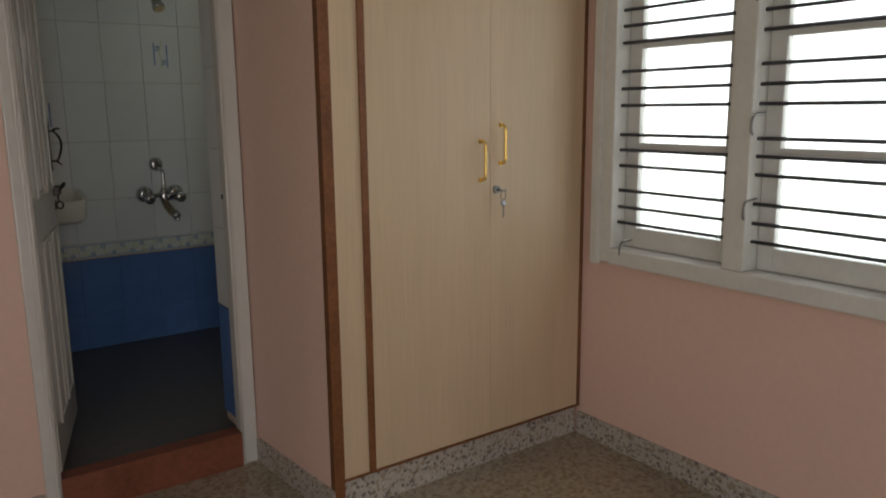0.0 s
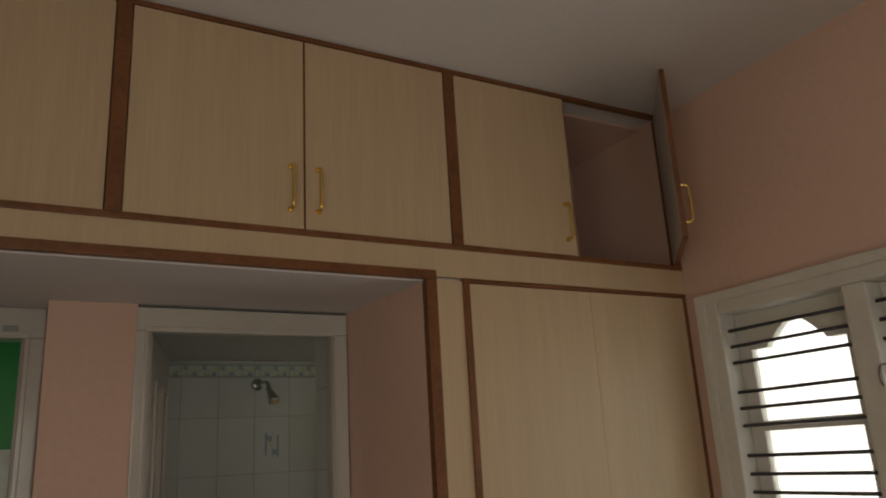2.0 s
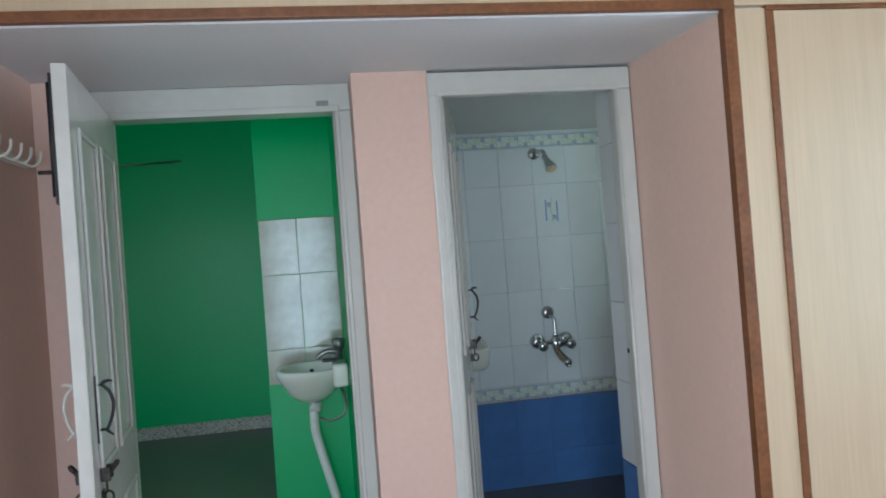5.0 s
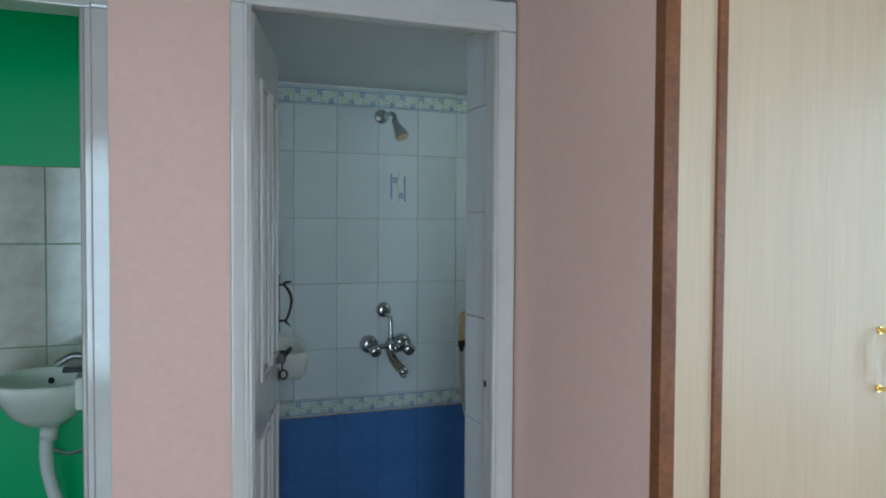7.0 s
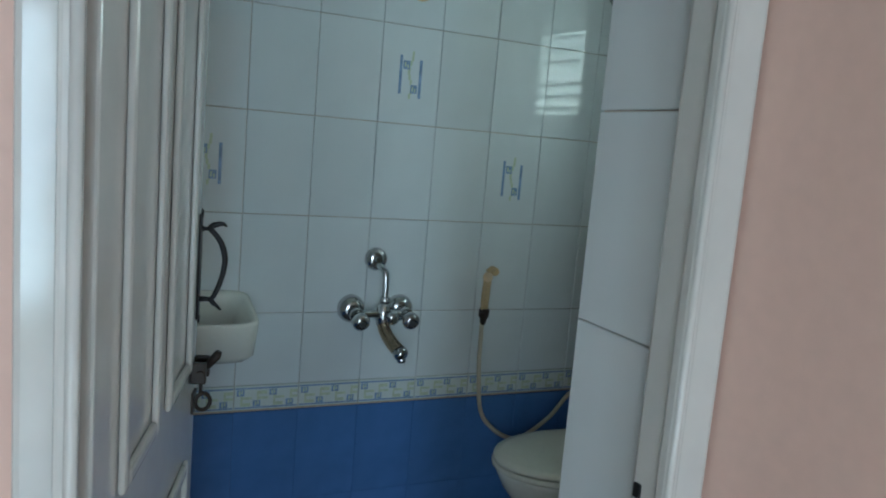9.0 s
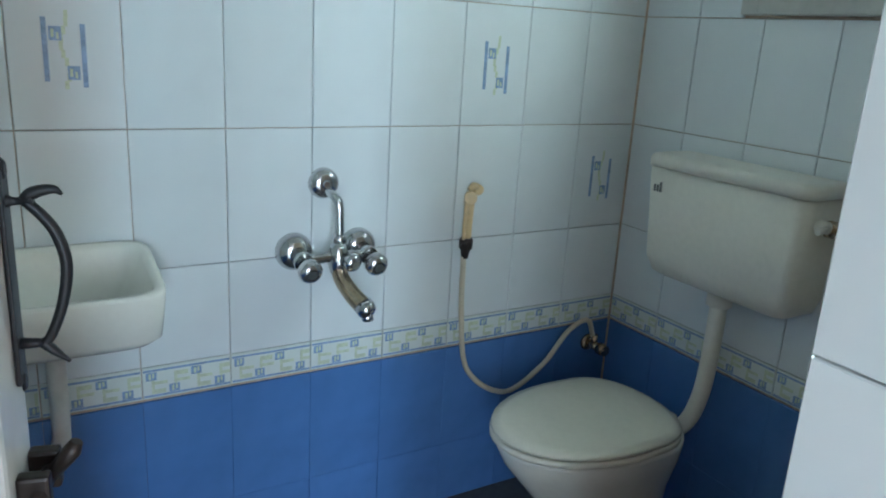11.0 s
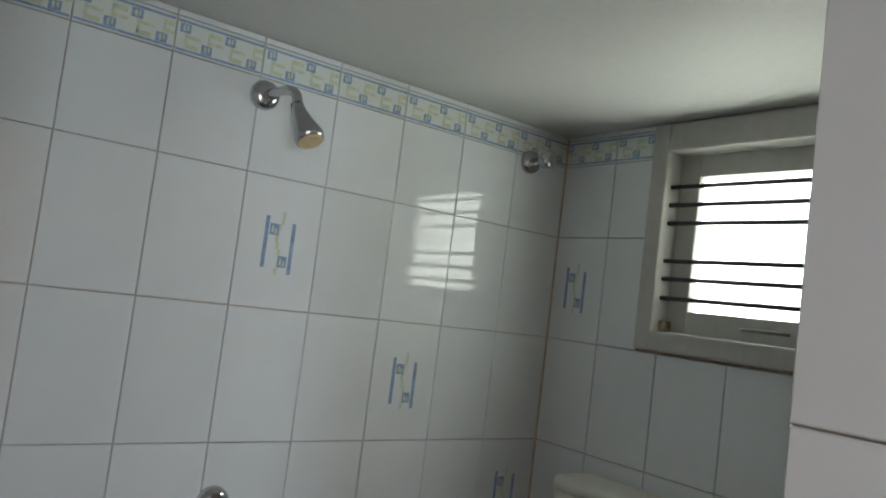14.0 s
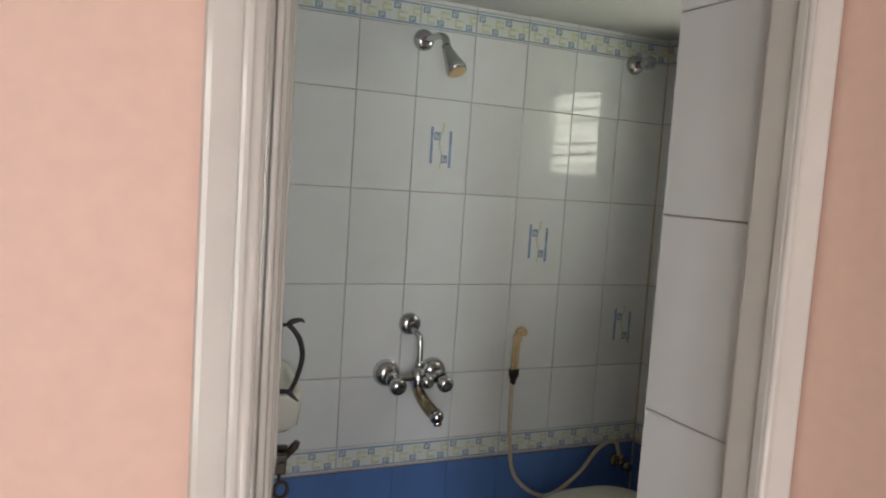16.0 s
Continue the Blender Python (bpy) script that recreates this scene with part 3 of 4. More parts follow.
for y0, y1 in ((1.254, 1.728), (0.672, 1.170)):
    sash(win, y0, y1, WZ0 + 0.062, WZ1 - 0.072, XE + 0.045)
for y, z in ((1.20, 1.70), (1.19, 1.30), (1.20, 1.03), (0.70, 0.88), (1.70, 0.83)):
    bm = bmesh.new()
    tube(bm, smooth_path([(fx0 + 0.05, y - 0.03, z + 0.02), (fx0 - 0.006, y - 0.028, z + 0.012), (fx0 - 0.012, y - 0.025, z - 0.03), (fx0 + 0.004, y - 0.02, z - 0.045)], 4), 0.004, 8)
    part("stay_hook", bm, STEEL, win)
adopt(win)

# ---- coat hooks on the left wall ----
rail = base("hook_rail", XW, 2.15, 1.80, "white plastic rail of six coat hooks on the wall", "hook rail")
boxes("rail", PLASTIC, rail, (XW + 0.0005, XW + 0.010, 1.93, 2.37, 1.785, 1.812), bev=0.003)
for k in range(6):
    y = 1.965 + k * 0.074
    bm = bmesh.new()
    tube(bm, smooth_path([(XW + 0.008, y, 1.800), (XW + 0.035, y, 1.786), (XW + 0.055, y, 1.80), (XW + 0.06, y, 1.83)], 5), 0.0045, 8)
    part("hook", bm, PLASTIC, rail)
adopt(rail)

# ---- hall: wash basin ----


def oval(cx, cy, z, rx, ry, n=32, p=2.4):
    out = []
    for k in range(n):
        a = 2 * math.pi * k / n
        c, s = math.cos(a), math.sin(a)
        out.append((cx + rx * math.copysign(abs(c) ** (2 / p), c), cy + ry * math.copysign(abs(s) ** (2 / p), s), z))
    return out


def basin_bowl(bm, cx, cy, z, rx, ry, depth):
    rings = [oval(cx, cy, z - depth, rx * 0.42, ry * 0.42), oval(cx, cy, z - depth * 0.75, rx * 0.68, ry * 0.68), oval(cx, cy, z - depth * 0.3, rx * 0.93, ry * 0.93),
             oval(cx, cy, z - 0.02, rx, ry), oval(cx, cy, z - 0.004, rx, ry), oval(cx, cy, z, rx * 0.975, ry * 0.975), oval(cx, cy, z, rx * 0.88, ry * 0.88),
             oval(cx, cy, z - 0.012, rx * 0.83, ry * 0.83), oval(cx, cy, z - depth * 0.5, rx * 0.66, ry * 0.66), oval(cx, cy, z - depth * 0.72, rx * 0.25, ry * 0.25)]
    loft(bm, rings)


hb = base("wash_basin", -0.12, 3.25, 0.80, "small white ceramic wall basin with tap and waste pipe", "wash basin")
bm = bmesh.new()
basin_bowl(bm, -0.125, 3.26, 0.99, 0.152, 0.19, 0.14)
box(bm, -0.035, 0.028, 3.08, 3.44, 0.915, 1.012, 0.012)
part("bowl", bm, CERAMIC, hb)
bm = bmesh.new()
tube(bm, [(0.0, 3.26, 1.008), (0.0, 3.26, 1.014), (0.0, 3.26, 1.05)], [0.026, 0.018, 0.016], 12)
tube(bm, smooth_path([(0.0, 3.26, 1.04), (-0.05, 3.26, 1.05), (-0.09, 3.26, 1.03), (-0.095, 3.26, 1.02)], 5), 0.011, 10)
tube(bm, [(0.0, 3.26, 1.05), (0.0, 3.26, 1.062), (0.0, 3.26, 1.098), (0.0, 3.26, 1.104)], [0.014, 0.026, 0.030, 0.018], 12)
part("tap", bm, STEEL, hb, "dull metal tap")
bm = bmesh.new()
tube(bm, smooth_path([(-0.125, 3.24, 0.83), (-0.125, 3.24, 0.72), (-0.10, 3.24, 0.60), (-0.04, 3.22, 0.35), (0.01, 3.20, 0.04)], 6), 0.02, 12)
part("waste_pipe", bm, PVC, hb)
bm = bmesh.new()
tube(bm, smooth_path([(-0.02, 3.22, 0.93), (0.01, 3.18, 0.86), (0.0, 3.16, 0.79), (-0.06, 3.2, 0.76), (-0.10, 3.22, 0.77)], 6), 0.006, 8)
part("supply_hose", bm, STEEL, hb)
bm = bmesh.new()
tube(bm, [(-0.115, 3.24, 0.84), (-0.12, 3.24, 0.80)], 0.026, 12)
part("waste_nut", bm, PVC, hb)
bm = bmesh.new()
box(bm, -0.075, -0.012, 3.17, 3.22, 1.0125, 1.026, 0.005)
part("soap_tray", bm, IRON, hb, "black soap tray on the rim")
bm = bmesh.new()
tube(bm, [(-0.125, 3.365, 0.955), (-0.125, 3.372, 0.957)], 0.010, 12)
part("overflow", bm, IRON, hb)
adopt(hb)
railing = bmesh.new()
tube(railing, [(-2.2, 6.92, 2.42), (-1.2, 6.92, 2.45)], 0.008, 8)
for x in (-2.1, -1.3):
    tube(railing, [(x, 6.92, 2.43), (x, 6.952, 2.43)], 0.006, 8)
tagged(part("curtain_rod", railing, STEEL), "thin dark metal rod on the green wall", "curtain rod")

# ---- bathroom fittings ----
mixer = base("shower_mixer", 1.19, BY1, 0.9, "chrome wall mixer tap with two knobs and spout, spotted with scale", "mixer tap")
YT = BY1 - 0.008


def rose(bm, x, z, r, d=0.018):
    loft(bm, [[(x + q * math.cos(a), YT - e, z + q * math.sin(a)) for a in (2 * math.pi * k / 24 for k in range(24))] for q, e in ((r, 0), (r, 0.006), (r * 0.86, d), (r * 0.45, d + 0.004))])


def dome(bm, x, z, rad, d):
    """A rounded wall rose."""
    loft(bm, [[(x + rad * q * math.cos(t), YT - d * e, z + rad * q * math.sin(t)) for t in (2 * math.pi * k / 24 for k in range(24))] for q, e in ((1, 0), (1, 0.18), (0.95, 0.45), (0.82, 0.72), (0.6, 0.92), (0.35, 1.0))])


def turned(bm, p, q, profile, seg=18):
    """A turned piece from p to q: (share of the way, radius) pairs."""
    p, q = Vector(p), Vector(q)
    tube(bm, [tuple(p.lerp(q, u)) for u, _ in profile], [rad for _, rad in profile], seg)


bm = bmesh.new()
dome(bm, 1.200, 1.064, 0.037, 0.024)
tube(bm, [(1.200, YT - 0.022, 1.064), (1.200, YT - 0.027, 1.064)], [0.014, 0.008], 14)
part("wall_flange", bm, CHROME, mixer)
bm = bmesh.new()
tube(bm, smooth_path([(1.203, YT - 0.018, 1.050), (1.212, YT - 0.045, 1.038), (1.217, YT - 0.058, 1.018), (1.218, YT - 0.062, 0.93)], 6), 0.0105, 14)
turned(bm, (1.218, YT - 0.062, 0.955), (1.218, YT - 0.062, 0.925), ((0, 0.012), (0.05, 0.0155), (0.6, 0.0155), (0.7, 0.013), (1, 0.013)))
part("riser", bm, CHROME, mixer)
for x in (1.128, 1.290):
    bm = bmesh.new()
    dome(bm, x, 0.905, 0.045, 0.036)
    part("rose", bm, CHROME, mixer)
    inner = x + (0.026 if x < 1.2 else -0.026)
    bm = bmesh.new()
    turned(bm, (x, YT - 0.03, 0.903), (x, YT - 0.075, 0.897), ((0, 0.021), (0.5, 0.020), (0.75, 0.023), (1, 0.022)))
    tube(bm, smooth_path([(x, YT - 0.062, 0.899), (inner, YT - 0.064, 0.900), (1.212, YT - 0.064, 0.903)], 5), 0.0125, 14)
    part("arm", bm, CHROME, mixer)
    bm = bmesh.new()
    turned(bm, (x, YT - 0.07, 0.897), (x, YT - 0.130, 0.884), ((0, 0.013), (0.28, 0.012), (0.36, 0.020), (0.55, 0.027), (0.78, 0.028), (0.92, 0.023), (1, 0.014)))
    knob = part("knob", bm, CHROME, mixer)
    bm = bmesh.new()
    turned(bm, (x, YT - 0.1295, 0.884), (x, YT - 0.132, 0.8835), ((0, 0.011), (1, 0.009)), 12)
    part("index", bm, STEEL, knob)
bm = bmesh.new()
turned(bm, (1.214, YT - 0.063, 0.935), (1.214, YT - 0.067, 0.862), ((0, 0.015), (0.18, 0.021), (0.5, 0.026), (0.8, 0.022), (1, 0.018)))
part("valve_body", bm, CHROME, mixer)
bm = bmesh.new()
turned(bm, (1.226, YT - 0.075, 0.902), (1.236, YT - 0.118, 0.893), ((0, 0.014), (0.3, 0.013), (0.4, 0.021), (0.75, 0.022), (0.93, 0.018), (1, 0.01)))
part("diverter_knob", bm, CHROME, mixer)
bm = bmesh.new()
way = smooth_path([(1.214, YT - 0.066, 0.885), (1.217, YT - 0.080, 0.853), (1.230, YT - 0.115, 0.822), (1.246, YT - 0.150, 0.800)], 6)
tube(bm, way, [0.018 + 0.004 * k / (len(way) - 1) for k in range(len(way))], 16)
part("spout", bm, AGED, mixer, "spout stained brown with scale")
bm = bmesh.new()
turned(bm, (1.243, YT - 0.144, 0.805), (1.254, YT - 0.168, 0.786), ((0, 0.0225), (0.5, 0.024), (0.85, 0.019), (1, 0.01)))
turned(bm, (1.249, YT - 0.157, 0.790), (1.250, YT - 0.159, 0.770), ((0, 0.014), (0.9, 0.014), (1, 0.012)))
part("aerator", bm, CHROME, mixer)
adopt(mixer)

shower = base("shower", 1.187, BY1, 1.97, "short chrome shower head on a bent arm", "shower head")
bm = bmesh.new()
rose(bm, 1.187, 1.967, 0.034)
part("flange", bm, CHROME, shower)
bm = bmesh.new()
tube(bm, smooth_path([(1.187, YT - 0.01, 1.967), (1.205, YT - 0.075, 1.972), (1.215, YT - 0.105, 1.962), (1.218, YT - 0.115, 1.935)], 6), 0.011, 12)
part("arm", bm, CHROME, shower)
bm = bmesh.new()
tube(bm, [(1.217, YT - 0.112, 1.94), (1.219, YT - 0.118, 1.925), (1.228, YT - 0.135, 1.895), (1.236, YT - 0.152, 1.868), (1.238, YT - 0.157, 1.858)], [0.014, 0.016, 0.024, 0.033, 0.030], 20)
part("rose", bm, CHROME, shower)
bm = bmesh.new()
tube(bm, [(1.2375, YT - 0.156, 1.860), (1.2385, YT - 0.1585, 1.855)], 0.026, 20)
part("spray_plate", bm, CREAM, shower)
adopt(shower)

cock = base("stop_cock", 2.01, BY1, 1.99, "concealed chrome stop cock with round knob", "stop cock")
bm = bmesh.new()
rose(bm, 2.01, 1.99, 0.034)
part("flange", bm, CHROME, cock)
bm = bmesh.new()
tube(bm, [(2.01, YT - 0.015, 1.99), (2.012, YT - 0.04, 1.99), (2.012, YT - 0.05, 1.99), (2.013, YT - 0.085, 1.99), (2.013, YT - 0.09, 1.99)], [0.013, 0.013, 0.02, 0.024, 0.016], 14)
part("knob", bm, CHROME, cock)
adopt(cock)

spray = base("bidet_spray", 1.585, BY1, 0.95, "yellowed plastic hand spray on a wall hook with hose", "bidet spray")
bm = bmesh.new()
turned(bm, (1.620, YT, 1.030), (1.620, YT - 0.030, 1.030), ((0, 0.016), (0.4, 0.016), (0.5, 0.011), (0.8, 0.011), (0.85, 0.015), (1, 0.013)), 14)
tube(bm, smooth_path([(1.618, YT - 0.022, 1.034), (1.600, YT - 0.034, 1.042), (1.584, YT - 0.036, 1.034)], 5), 0.007, 10)
part("hook", bm, CREAM, spray)
bm = bmesh.new()
turned(bm, (1.588, YT - 0.032, 0.900), (1.588, YT - 0.036, 1.028), ((0, 0.010), (0.1, 0.012), (0.5, 0.0125), (0.8, 0.014), (0.93, 0.0145), (1, 0.010)), 14)
turned(bm, (1.588, YT - 0.036, 1.016), (1.574, YT - 0.062, 1.018), ((0, 0.012), (0.5, 0.013), (0.8, 0.017), (1, 0.016)), 14)
hand = part("handpiece", bm, CREAM, spray)
bm = bmesh.new()
tube(bm, smooth_path([(1.578, YT - 0.040, 1.010), (1.568, YT - 0.052, 0.985), (1.567, YT - 0.050, 0.94), (1.574, YT - 0.040, 0.905)], 5), 0.0045, 10)
part("trigger", bm, CREAM, hand)
bm = bmesh.new()
turned(bm, (1.588, YT - 0.032, 0.906), (1.587, YT - 0.030, 0.850), ((0, 0.015), (0.1, 0.018), (0.5, 0.018), (0.6, 0.013), (0.9, 0.010), (1, 0.009)), 14)
tube(bm, [(1.584, YT - 0.034, 0.890), (1.572, YT - 0.048, 0.884)], [0.012, 0.009], 10)
part("collar", bm, BRONZE, spray, "dark metal collar")
bm = bmesh.new()
tube(bm, smooth_path([(1.584, YT - 0.03, 0.855), (1.59, YT - 0.03, 0.68), (1.62, YT - 0.035, 0.52), (1.74, YT - 0.05, 0.44), (1.87, YT - 0.05, 0.50), (1.96, YT - 0.045, 0.59), (2.04, YT - 0.035, 0.61), (2.075, YT - 0.03, 0.55)], 7), 0.0075, 8)
part("hose", bm, HOSE, spray, "beige plastic hose")
adopt(spray)

valve = base("angle_valve", 2.08, BY1, 0.52, "rusty brown angle valve for the spray hose", "angle valve")
bm = bmesh.new()
rose(bm, 2.08, 0.52, 0.026, 0.01)
tube(bm, [(2.08, YT, 0.52), (2.08, YT - 0.06, 0.52)], 0.014, 10)
tube(bm, [(2.08, YT - 0.035, 0.52), (2.078, YT - 0.033, 0.555)], 0.011, 10)
part("body", bm, AGED, valve)
bm = bmesh.new()
tube(bm, [(2.08, YT - 0.058, 0.52), (2.08, YT - 0.085, 0.52)], [0.02, 0.017], 10)
part("knob", bm, AGED, valve)
adopt(valve)

# toilet
TY = 3.675
wc = base("toilet", 1.8, TY, BZ0, "white ceramic toilet with cream plastic lid down", "toilet")


def egg(z, x0, x1, ry, n=36):
    """An egg outline, pointed end towards -x."""
    out = []
    cx = x0 + (x1 - x0) * 0.56
    for k in range(n):
        a = 2 * math.pi * k / n
        c, s = math.cos(a), math.sin(a)
        rx = (cx - x0) if c < 0 else (x1 - cx)
        p = 1.0 if c < 0 else 0.5
        out.append((cx + rx * math.copysign(abs(c) ** p, c), TY + ry * s, z))
    return out


bm = bmesh.new()
loft(bm, [egg(BZ0, 1.70, 2.06, 0.105), egg(BZ0 + 0.02, 1.70, 2.06, 0.105), egg(BZ0 + 0.12, 1.70, 2.03, 0.095), egg(BZ0 + 0.22, 1.62, 2.02, 0.125), egg(BZ0 + 0.32, 1.54, 2.01, 0.17), egg(BZ0 + 0.37, 1.515, 2.01, 0.182), egg(BZ0 + 0.385, 1.515, 2.01, 0.182)])
part("bowl", bm, CERAMIC, wc)
bm = bmesh.new()
loft(bm, [egg(BZ0 + 0.387, 1.505, 1.99, 0.186), egg(BZ0 + 0.391, 1.50, 1.99, 0.19), egg(BZ0 + 0.400, 1.50, 1.99, 0.19), egg(BZ0 + 0.404, 1.505, 1.99, 0.186)])
part("seat", bm, SEATMAT, wc)
bm = bmesh.new()
loft(bm, [egg(BZ0 + 0.406, 1.508, 1.985, 0.184), egg(BZ0 + 0.410, 1.502, 1.99, 0.189), egg(BZ0 + 0.418, 1.504, 1.988, 0.187), egg(BZ0 + 0.424, 1.53, 1.97, 0.165), egg(BZ0 + 0.426, 1.62, 1.92, 0.1)])
part("lid", bm, SEATMAT, wc)
for s in (-1, 1):
    bm = bmesh.new()
    tube(bm, [(1.985, TY + s * 0.05, BZ0 + 0.40), (1.985, TY + s * 0.085, BZ0 + 0.40)], 0.012, 10)
    part("lid_hinge", bm, SEATMAT, wc)
adopt(wc)

cist = base("cistern", 2.1, 3.6, 0.83, "white plastic low-level cistern hung on the tiled wall", "cistern")
CY0, CY1, CZ0, CZ1 = 3.355, 3.835, 0.825, 1.150
bm = bmesh.new()


def rrect(z, x0, y0, y1, r=0.03, n=5):
    out = []
    xb = BX1 - 0.012
    for cx, cy, a0 in ((xb - 0.005, y1 - 0.005, 0), (x0 + r, y1 - r, 90), (x0 + r, y0 + r, 180), (xb - 0.005, y0 + 0.005, 270)):
        rr = r if a0 in (90, 180) else 0.005
        for k in range(n + 1):
            a = radians(a0 + 90 * k / n)
            out.append((cx + rr * math.cos(a), cy + rr * math.sin(a), z))
    return out


loft(bm, [rrect(CZ0, 2.065, CY0 + 0.05, CY1 - 0.05), rrect(CZ0 + 0.012, 2.045, CY0 + 0.030, CY1 - 0.030), rrect(CZ0 + 0.05, 2.033, CY0 + 0.015, CY1 - 0.015), rrect(CZ1 - 0.035, 2.022, CY0 + 0.003, CY1 - 0.003)])
part("tank", bm, PLASTIC, cist)
bm = bmesh.new()
loft(bm, [rrect(CZ1 - 0.034, 2.019, CY0, CY1), rrect(CZ1 - 0.012, 2.019, CY0, CY1), rrect(CZ1 - 0.003, 2.024, CY0 + 0.005, CY1 - 0.005), rrect(CZ1, 2.036, CY0 + 0.016, CY1 - 0.016)])
part("lid", bm, PLASTIC, cist)
boxes("badge", STEEL, cist, (2.0215, 2.0265, 3.772, 3.778, 1.052, 1.078), (2.0215, 2.0265, 3.783, 3.787, 1.052, 1.070), (2.0215, 2.0265, 3.793, 3.797, 1.052, 1.070), label="small unreadable grey mark")
bm = bmesh.new()
tube(bm, [(2.07, CY0 + 0.005, 1.06), (2.07, CY0 - 0.02, 1.06)], 0.014, 12)
tube(bm, [(2.07, CY0 - 0.018, 1.06), (2.03, CY0 - 0.022, 1.055)], 0.007, 8)
part("flush_lever", bm, PLASTIC, cist)
bm = bmesh.new()
tube(bm, [(2.11, CY0 + 0.006, 1.05), (2.11, CY0 - 0.012, 1.05), (2.11, CY0 - 0.014, 1.05), (2.11, CY0 - 0.045, 1.05)], [0.019, 0.019, 0.012, 0.012], 12)
part("inlet_union", bm, AGED, cist, "stained metal inlet union")
bm = bmesh.new()
tube(bm, smooth_path([(2.10, 3.60, CZ0 + 0.005), (2.10, 3.60, 0.68), (2.098, 3.61, 0.53), (2.07, 3.63, 0.44), (2.0, TY, 0.41)], 7), 0.022, 14)
part("flush_pipe", bm, PLASTIC, cist)
bm = bmesh.new()
tube(bm, [(2.10, 3.60, CZ0 + 0.005), (2.10, 3.60, CZ0 - 0.035)], 0.032, 14)
part("pipe_nut", bm, PLASTIC, cist)
bm = bmesh.new()
tube(bm, smooth_path([(2.10, CY0, 1.05), (2.12, CY0 - 0.06, 1.05), (2.14, 3.20, 0.98), (2.15, 3.14, 0.86), (2.15, 3.09, 0.77)], 6), 0.006, 8)
part("inlet_hose", bm, PVC, cist)
adopt(cist)
av = bmesh.new()
tube(av, [(BX1 - 0.009, 3.09, 0.76), (BX1 - 0.05, 3.09, 0.76)], 0.015, 10)
tube(av, [(BX1 - 0.05, 3.09, 0.76), (BX1 - 0.075, 3.09, 0.76)], 0.02, 10)
tagged(part("angle_valve", av, AGED), "dull metal angle valve feeding the cistern", "angle valve")

# bathroom basin
bb = base("bathroom_basin", 0.61, BY1, 0.8, "small squarish white ceramic wash basin on the tiled wall", "wash basin")
bm = bmesh.new()
RC = (0.622, 3.918)


def rim(z, f, slope, g=0.0):
    return [(px, min(py + g, YT - 0.001), pz + slope * (py - 3.80)) for px, py, pz in oval(*RC, z, 0.183 * f, 0.122 * f, 44, 7.0)]


loft(bm, [rim(0.800, 0.66, 0.0, 0.03), rim(0.806, 0.84, 0.0, 0.015), rim(0.828, 0.95, 0.0), rim(0.895, 0.995, 0.15), rim(0.913, 1.0, 0.19), rim(0.920, 0.985, 0.19), rim(0.920, 0.91, 0.19), rim(0.912, 0.88, 0.17), rim(0.850, 0.70, 0.05), rim(0.838, 0.25, 0.0)])
part("bowl", bm, CERAMIC, bb)
bm = bmesh.new()
tube(bm, smooth_path([(0.61, 3.92, 0.80), (0.61, 3.92, 0.66), (0.61, 3.97, 0.56), (0.61, YT, 0.53)], 6), 0.018, 12)
part("waste_pipe", bm, PVC, bb)
adopt(bb)

# ventilator window
vent = base("window_2", BX1, 3.4, VZ0, "grey-white painted ventilator window, frame colour darkened for backlight, with iron bars and frosted glass", "window")
vent["kind"] = "structure"
vx0, vx1 = BX1 - 0.022, BX1 + 0.075
for nm, b in (("window_frame", (vx0, vx1, VY1 - 0.05, VY1, VZ0, VZ1)), ("window_frame", (vx0, vx1, VY0, VY0 + 0.05, VZ0, VZ1)),
              ("window_frame", (vx0, vx1, VY0 + 0.05, VY1 - 0.05, VZ1 - 0.075, VZ1)), ("window_sill", (vx0 - 0.006, vx1, VY0 + 0.05, VY1 - 0.05, VZ0, VZ0 + 0.05))):
    boxes(nm, VENTPAINT, vent, b, bev=0.006)
for z in (1.930, 1.882, 1.834, 1.735, 1.688, 1.638):
    bm = bmesh.new()
    tube(bm, [(BX1 + 0.008, VY0 + 0.045, z), (BX1 + 0.008, VY1 - 0.045, z)], 0.006, 8)
    part("bar", bm, GREYBAR, vent)
sx0, sx1 = BX1 + 0.04, BX1 + 0.07
for b in ((sx0, sx1, VY1 - 0.11, VY1 - 0.051, VZ0 + 0.052, VZ1 - 0.077), (sx0, sx1, VY0 + 0.051, VY0 + 0.11, VZ0 + 0.052, VZ1 - 0.077),
          (sx0, sx1, VY0 + 0.11, VY1 - 0.11, VZ0 + 0.052, VZ0 + 0.11), (sx0, sx1, VY0 + 0.11, VY1 - 0.11, VZ1 - 0.135, VZ1 - 0.077)):
    boxes("sash_frame", VENTPAINT, vent, b, bev=0.003)
p = boxes("pane", FROST, vent, (sx0 + 0.012, sx0 + 0.016, VY0 + 0.105, VY1 - 0.105, VZ0 + 0.105, VZ1 - 0.13))
p.visible_shadow = False
bm = bmesh.new()
tube(bm, smooth_path([(sx0, 3.33, VZ0 + 0.08), (sx0 - 0.012, 3.35, VZ0 + 0.08), (sx0 - 0.012, 3.43, VZ0 + 0.08), (sx0, 3.45, VZ0 + 0.08)], 4), 0.004, 8)
part("sash_pull", bm, STEEL, vent)
bm = bmesh.new()
box(bm, BX1 + 0.005, BX1 + 0.03, VY1 - 0.075, VY1 - 0.052, VZ0 + 0.052, VZ0 + 0.08, 0.004)
part("sash_catch", bm, AGED, vent)
adopt(vent)

# ---- wall tiles, one by one ----
MESHES = {}


